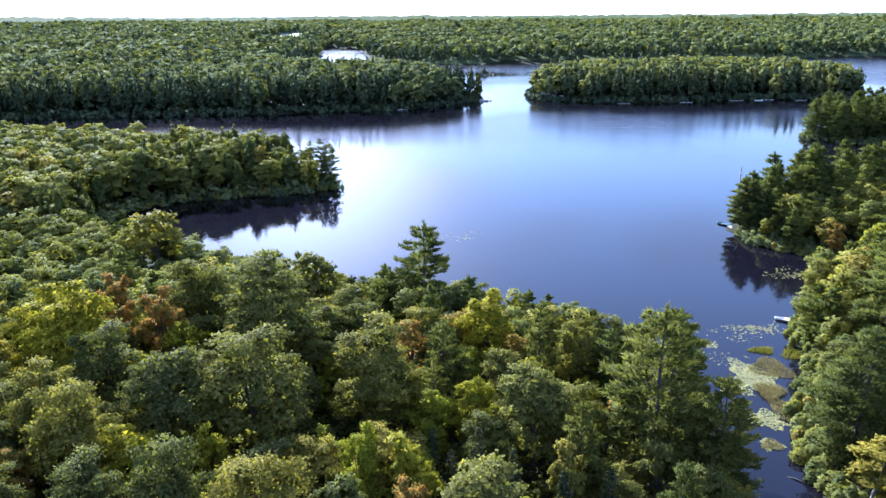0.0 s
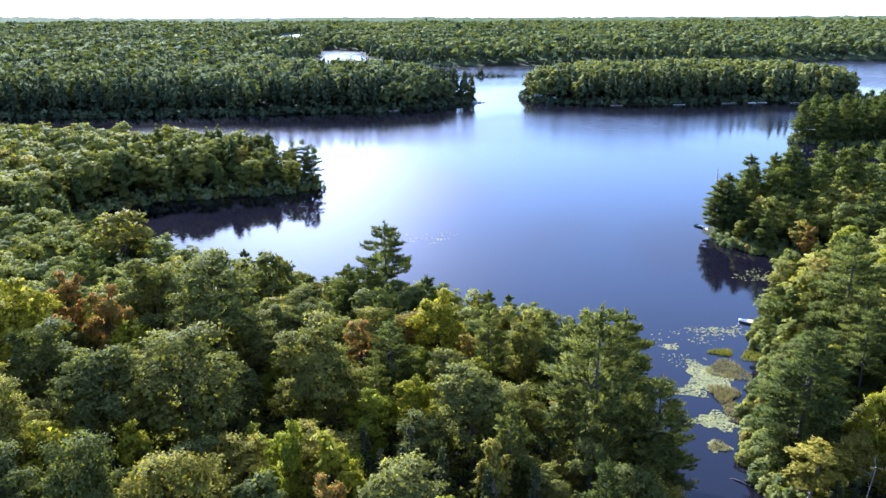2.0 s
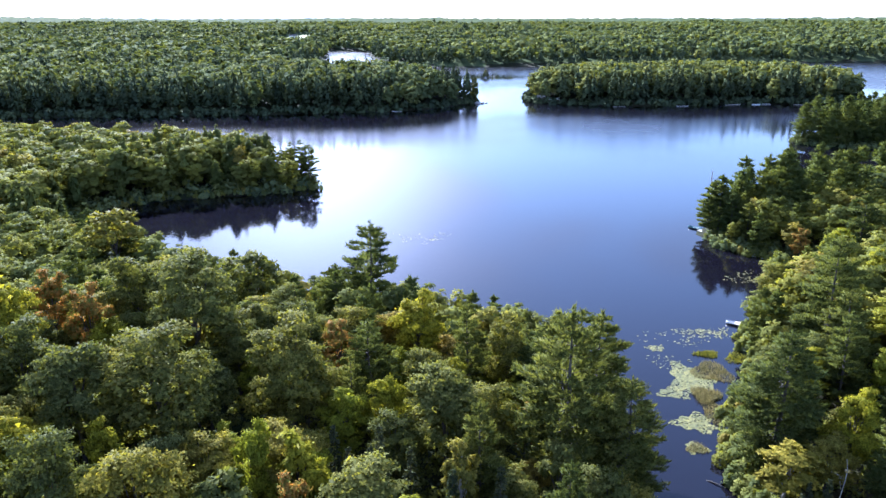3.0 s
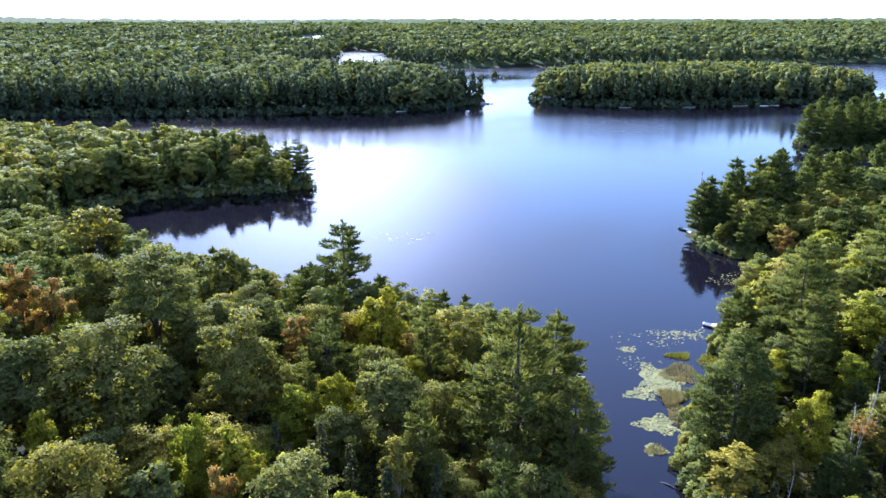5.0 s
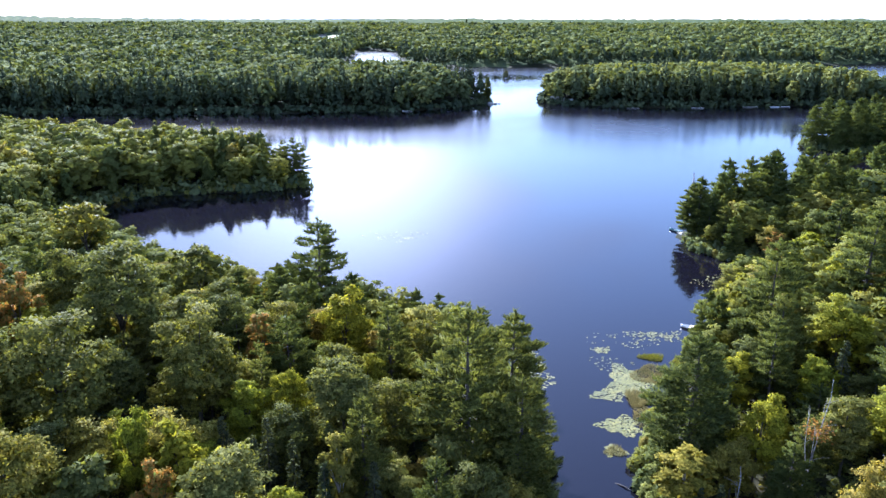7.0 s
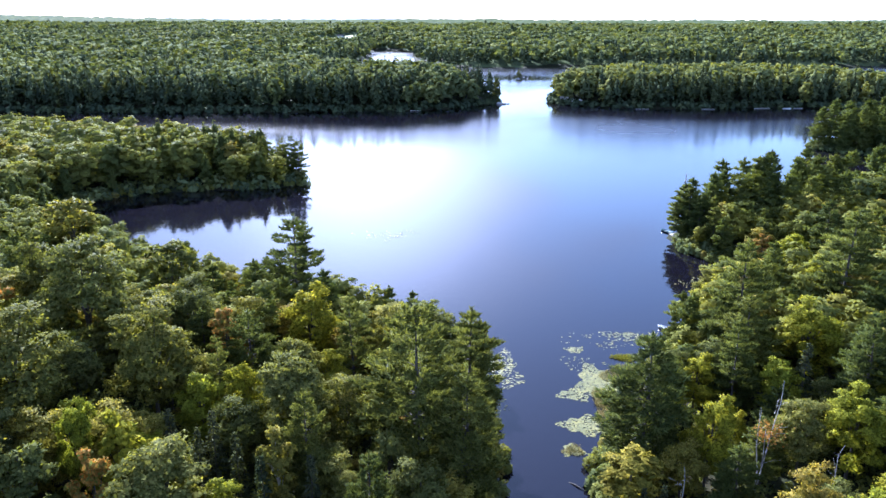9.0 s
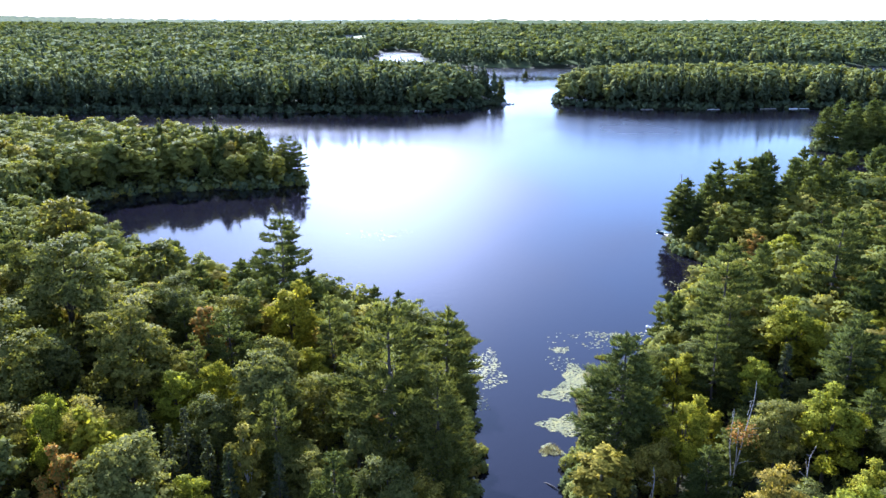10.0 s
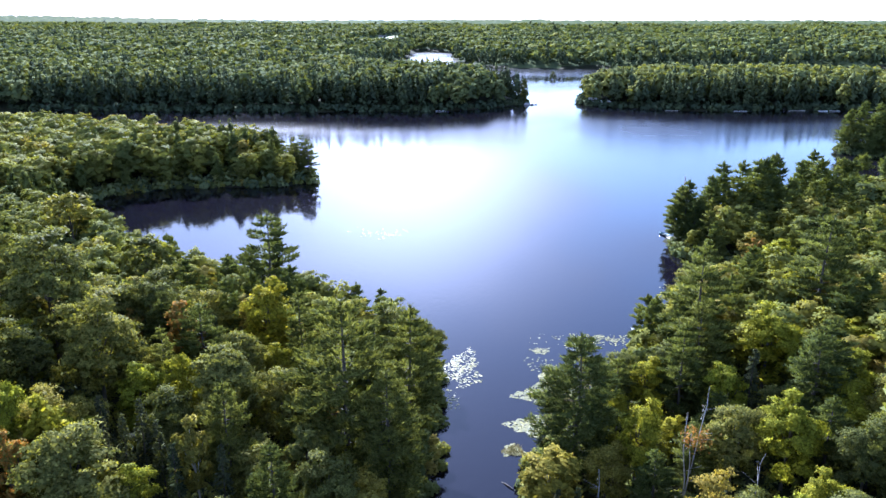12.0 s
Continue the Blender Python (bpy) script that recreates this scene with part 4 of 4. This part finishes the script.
# ---- lily pads, weed and sedge in the inlet ----
def pads(name, areas, size, label, seed):
    """Floating round leaves; areas: (x, y, half width, half depth, how many)."""
    rr = np.random.RandomState(seed)
    c = []
    for x, y, a, b, n in areas:
        w = rr.uniform(0, 1, n) ** 0.6
        t = rr.uniform(0, 6.283, n)
        w = w * (1 + 0.25 * np.sin(3 * t + x) + 0.15 * np.sin(7 * t + y))
        c.append(np.column_stack([x + a * w * np.cos(t), y + b * w * np.sin(t)]))
    c = np.concatenate(c)
    n = len(c)
    r = size * rr.uniform(0.55, 1.3, n)
    w = np.arange(6) * math.pi / 3 + rr.uniform(0, 1, (n, 1))
    tilt = rr.normal(0, 0.05, (n, 1))
    z = 0.015 + rr.uniform(0, 0.02, (n, 1)) + np.abs(tilt) * r[:, None] + tilt * np.cos(w) * r[:, None]
    v = np.stack([c[:, :1] + r[:, None] * np.cos(w), c[:, 1:] + r[:, None] * np.sin(w) * 0.9, z], 2).reshape(-1, 3)
    ob = new(name, mesh_of(name, v, np.arange(6 * n).reshape(n, 6), M_PAD))
    tagged(ob, label, "lily pads", kind="stuff")


pads("lily_pads", [(56, 133.9, 2.1, 1.4, 110)], 0.19, "small round patch of pale green lily pads", 501)
pads("lily_pads", [(68.5, 141.5, 5.4, 2.6, 190), (64, 137, 4, 2.4, 30), (75, 140, 3.5, 2.5, 40), (59, 139, 6, 5, 26)], 0.2, "loose patch of lily pads before the moored boat", 502)
pads("lily_pads", [(59, 121, 3.6, 5.4, 2300), (54.5, 115.5, 2.6, 2.2, 420), (55.0, 105.5, 3.2, 2.8, 900), (52.7, 98, 1.6, 1.5, 260), (57, 128, 4, 3, 50)], 0.17, "pale yellow-green lily pads crowding the inlet's bank", 503)
pads("lily_pads", [(41.5, 124, 3.8, 7.0, 520), (41, 112, 1.8, 4, 60)], 0.2, "bright lily pads along the inlet's wooded bank", 504)
pads("lily_pads", [(92, 175, 6.5, 5.0, 130)], 0.22, "scattered lily pads in the shaded cove", 505)
pads("lily_pads", [(6, 211, 9, 6, 90)], 0.22, "sparse lily pads on the open water", 506)


def sedge(name, areas, high, mat, label, seed):
    """Upright blades standing in shallow water or wet ground."""
    rr = np.random.RandomState(seed)
    c = []
    for x, y, a, b, n in areas:
        w, t = np.sqrt(rr.uniform(0, 1, n)), rr.uniform(0, 6.283, n)
        w = w * (1 + 0.22 * np.sin(3 * t + y))
        c.append(np.column_stack([x + a * w * np.cos(t), y + b * w * np.sin(t)]))
    c = np.concatenate(c)
    n = len(c)
    z = np.maximum(ground_z(c[:, 0], c[:, 1]), -0.05)
    foot = np.column_stack([c, z])
    lean = rr.normal(0, 0.32, (n, 3)) * (1, 1, 0)
    h = (high * rr.uniform(0.5, 1.2, n))[:, None]
    side = unit(np.column_stack([rr.normal(0, 1, (n, 2)), np.zeros(n)])) * 0.05
    v = np.stack([foot - side, foot + side, foot + (lean + (0, 0, 1)) * h], 1).reshape(-1, 3)
    ob = new(name, mesh_of(name, v, np.arange(3 * n).reshape(n, 3), mat))
    tagged(ob, label, "sedge", kind="stuff")


sedge("sedge", [(64.0, 123.5, 3.6, 4.0, 2600), (59.5, 109, 2.2, 4, 1500), (52.8, 98, 1.6, 1.5, 450)], 0.5, M_REED, "straw-coloured sedge standing in the shallows", 511)
sedge("sedge", [(65.5, 131, 2.4, 1.4, 1100), (71, 129, 2.4, 2.4, 900)], 0.55, M_LEAF, "dark green clump of rushes in the shallows", 512)
sedge("sedge", [(59.8, 114.5, 2.4, 2.6, 1800)], 0.9, M_REED, "brown and ochre marsh plants on a hummock", 513)


# ---- docks, boats and buildings ----
def box(bm, x0, x1, y0, y1, z0, z1, bevel=0.0):
    r = bmesh.ops.create_cube(bm, size=1.0, matrix=Matrix.LocRotScale(((x0 + x1) / 2, (y0 + y1) / 2, (z0 + z1) / 2), None, (x1 - x0, y1 - y0, z1 - z0)))
    if bevel:
        es = list({e for v in r["verts"] for e in v.link_edges})
        bmesh.ops.bevel(bm, geom=es, offset=bevel, segments=1, affect="EDGES")


def dock(length, width, x, y, turn, label, mat=None):
    """A plank dock on posts; its length runs along its own x."""
    mat = mat or M_DOCK
    top = new("dock")
    tagged(top, label, "dock")
    bm = bmesh.new()
    box(bm, 0, 0.19, 0, width, 0, 0.04, 0.008)
    plank = bpy.data.meshes.new("plank")
    bm.to_mesh(plank)
    bm.free()
    plank.materials.append(mat)
    n = int(length / 0.2)
    for i in range(n):
        p = part("plank", plank, top)
        p.location = (i * 0.2, 0, 0.46 + 0.006 * (i % 3))
    for yy in (0.15, width - 0.25):
        bm = bmesh.new()
        box(bm, 0, n * 0.2, yy, yy + 0.1, 0.30, 0.45, 0.01)
        bm_part("beam", bm, M_SNAG, top)
        for xx in (0.3, length / 2, length - 0.3):
            part("post", mesh_of("post", *tube([(xx, yy + 0.16, -1.8), (xx, yy + 0.16, 0.75)], [0.08, 0.075], 8), M_SNAG), top)
    return put(top, x, y, 0, turn)


def boat(length, beam, x, y, z, turn, hull_mat, label, cover=None):
    """An open boat with a pointed bow at its own +x end."""
    top = new("rowing_boat")
    tagged(top, label, "boat")
    vs, fs, k = [], [], 9
    stations = np.linspace(0, 1, 12)
    for u in stations:
        half = beam / 2 * (1 - max(0, (u - 0.45) / 0.55) ** 2.2) * (0.86 + 0.14 * min(1, u * 4))
        sheer = 0.48 + 0.22 * max(0, u - 0.4) ** 2 * 2
        for j in range(k):
            w = -1 + 2 * j / (k - 1)
            vs.append((u * length, half * w, sheer * abs(w) ** 2.6 + 0.10 * max(0, u - 0.7)))
    for i in range(len(stations) - 1):
        for j in range(k - 1):
            a = i * k + j
            fs.append((a, a + k, a + k + 1, a + 1))
    hull = part("hull", mesh_of("hull", np.array(vs), np.array(fs), hull_mat, smooth=True), top)
    solid = hull.modifiers.new("thickness", "SOLIDIFY")
    solid.thickness = 0.05
    bm = bmesh.new()
    box(bm, -0.04, 0.04, -beam * 0.43, beam * 0.43, 0.06, 0.5, 0.01)
    bm_part("transom", bm, hull_mat, top)
    for u in (0.25, 0.55):
        bm = bmesh.new()
        box(bm, u * length, u * length + 0.28, -beam * 0.44, beam * 0.44, 0.30, 0.34, 0.01)
        bm_part("seat", bm, M_DOCK, top)
    if cover:
        cv, cf = [], []
        for i, u in enumerate(np.linspace(0.02, 0.62, 8)):
            half = beam / 2 * 1.02 * (1 - max(0, (u - 0.45) / 0.55) ** 2.2)
            for j in range(7):
                w = -1 + j / 3
                cv.append((u * length, half * w, 0.50 + 0.26 * (1 - w * w) * math.sin(math.pi * min(1, u * 1.5 + 0.1)) + 0.015 * math.sin(9 * i + 4 * j)))
        for i in range(7):
            for j in range(6):
                a = i * 7 + j
                cf.append((a, a + 7, a + 8, a + 1))
        part("cover", mesh_of("cover", np.array(cv), np.array(cf), cover, smooth=True), top, "tan canvas cover")
    return put(top, x, y, z, turn)


def house(name, w, d, h, roof_h, wall, roof, x, y, z, turn, label, flat=False):
    """A small building: walls with a door and windows set in, and a pitched or flat decked roof."""
    top = new(name)
    tagged(top, label, "building")
    bm = bmesh.new()
    box(bm, -w / 2, w / 2, -d / 2, d / 2, -0.5, h, 0.02)
    bm_part("wall", bm, wall, top)
    bm = bmesh.new()
    if flat:
        box(bm, -w / 2 - 0.6, w / 2 + 0.6, -d / 2 - 0.6, d / 2 + 0.3, h, h + 0.25, 0.02)
    else:
        e = 0.45
        pr = [(-w / 2 - e, -d / 2 - e, h - 0.1), (w / 2 + e, -d / 2 - e, h - 0.1), (w / 2 + e, d / 2 + e, h - 0.1), (-w / 2 - e, d / 2 + e, h - 0.1), (-w / 2 - e, 0, h + roof_h), (w / 2 + e, 0, h + roof_h)]
        v = [bm.verts.new(p) for p in pr]
        for f in ((0, 1, 5, 4), (2, 3, 4, 5), (1, 2, 5), (3, 0, 4), (3, 2, 1, 0)):
            bm.faces.new([v[i] for i in f])
    bm_part("roof", bm, roof, top)
    for i, u in enumerate((-0.28, 0.28)):
        bm = bmesh.new()
        box(bm, u * w - 0.5, u * w + 0.5, -d / 2 - 0.05, -d / 2 + 0.02, h * 0.4, h * 0.8, 0.01)
        bm_part("window", bm, M_ROOF, top)
    bm = bmesh.new()
    box(bm, -0.45, 0.45, -d / 2 - 0.04, -d / 2 + 0.02, 0, 2.0, 0.01)
    bm_part("door", bm, M_WHITE, top)
    if flat:
        for xx in np.linspace(-w / 2 - 0.4, w / 2 + 0.4, 6):
            bm = bmesh.new()
            box(bm, xx - 0.05, xx + 0.05, -d / 2 - 0.5, -d / 2 - 0.4, h + 0.25, h + 1.2)
            bm_part("rail_post", bm, M_WHITE, top)
        bm = bmesh.new()
        box(bm, -w / 2 - 0.5, w / 2 + 0.5, -d / 2 - 0.5, -d / 2 - 0.4, h + 1.2, h + 1.3)
        bm_part("handrail", bm, M_WHITE, top)
    return put(top, x, y, z, turn)


def rock(x, y, r, seed, label="pale rounded boulder at the water's edge"):
    rr = random.Random(seed)
    bm = bmesh.new()
    bmesh.ops.create_icosphere(bm, subdivisions=2, radius=r)
    for v in bm.verts:
        v.co *= 1 + 0.22 * noise.noise(v.co * (1.3 / r) + Vector((seed, 0, 0)))
        v.co.z *= 0.62
    me = bpy.data.meshes.new("boulder")
    bm.to_mesh(me)
    bm.free()
    me.materials.append(M_STONE)
    ob = new("boulder", me)
    tagged(ob, label, "rock", "boulders along the shore")
    return put(ob, x, y, max(at(x, y), -0.1) + r * 0.15, rr.uniform(0, 360))


dock(7.0, 1.9, 91.8, 217.6, -74, "weathered plank dock at the wooded point")
boat(4.4, 1.5, 93.4, 219.0, 0.02, 128, M_HULL, "small blue-green boat tied beside the dock")
boat(4.8, 1.7, 79.2, 144.2, 0.0, 151, M_WHITE, "white boat with a tan canvas cover moored in the shallows", M_TAN)
dock(4.0, 1.2, 84.0, 153.4, -25, "short grey dock under the bushes")
boat(3.8, 0.95, 97.5, 203.0, 0.35, 118, M_WHITE, "white canoe drawn up on the shore")
for i, (x, y, r) in enumerate([(94.6, 206.5, 0.5), (95.4, 203.8, 0.7), (96.0, 200.8, 0.55), (96.9, 198.2, 0.8), (98.2, 195.0, 0.6), (99.5, 192.8, 0.7), (101.4, 191.0, 0.5), (93.6, 209.4, 0.45)]):
    rock(x, y, r, 600 + i)
for i, (x, y, r) in enumerate([(38.0, 563.5, 2.4), (41.5, 565.0, 1.8), (44.5, 566.0, 1.2), (56, 805, 1.4), (62, 806.5, 1.3), (66, 807, 1.0)]):
    rock(x, y, r, 620 + i, "low grey rock off the wooded point")
house("boathouse", 8.0, 7.0, 3.0, 0, M_CABIN, M_WHITE, 95, 566, 0.3, 6, "dark boathouse with a white decked roof and railing", True)
house("cabin", 5.5, 4.5, 2.6, 1.5, M_CABIN, M_DOCK, 87, 571, at(87, 571) + 0.2, -8, "small brown cabin with a pale grey roof")
dock(9.0, 1.8, 183, 541.5, 4, "grey dock on the island's shore", M_WHITE)
dock(9.0, 1.8, 136, 538.5, 0, "grey weathered dock on the island's shore")
dock(12.0, 1.6, 222, 549, 15, "narrow pale dock on the island's shore")
boat(6.0, 2.2, 243, 553.5, 0.0, 3, M_WHITE, "white motor boat lying at the island's shore")
dock(7.0, 2.2, 250, 553.5, 0, "white painted dock on the island's shore", M_WHITE)
dock(8.0, 1.8, 272, 549.0, 0, "grey dock on the island's shore")
dock(7.0, 1.8, -24, 512.5, 8, "pale dock below the far woods", M_WHITE)
house("house", 14.0, 9.0, 4.0, 3.0, M_WHITE, M_ROOF, -300, 1560, at(-300, 1560), 20, "white house in the far clearing")

# the half-sunken log
log_ob = new("log", mesh_of("log", *tube([(0, 0, -0.25), (1.3, -0.1, 0.06), (2.4, -0.4, 0.16), (3.3, -0.5, 0.10)], [0.13, 0.12, 0.09, 0.03], 7), M_BARK, smooth=True))
tagged(log_ob, "half-sunken grey log in the dark inlet", "log")
put(log_ob, 51.0, 90.3, 0, -32)

# the far clearing
gv, gf = [], []
N = 28
for i in range(N + 1):
    for j in range(N + 1):
        a, b = -1 + 2 * i / N, -1 + 2 * j / N
        k = math.sqrt(max(1e-6, 1 - 0.5 * b * b)), math.sqrt(max(1e-6, 1 - 0.5 * a * a))
        x, y = -296 + 42 * a * k[0], 1340 + 350 * b * k[1]
        gv.append((x, y, at(x, y) + 0.5))
        if i < N and j < N:
            q = i * (N + 1) + j
            gf.append((q, q + N + 1, q + N + 2, q + 1))
M_GRASS = plain_material("mown_grass", (0.16, 0.20, 0.05), (0.24, 0.26, 0.08), 0.08, 0.9)
tagged(new("meadow", mesh_of("meadow", np.array(gv), np.array(gf), M_GRASS)), "sunlit mown grass in the far clearing", "meadow", kind="structure")
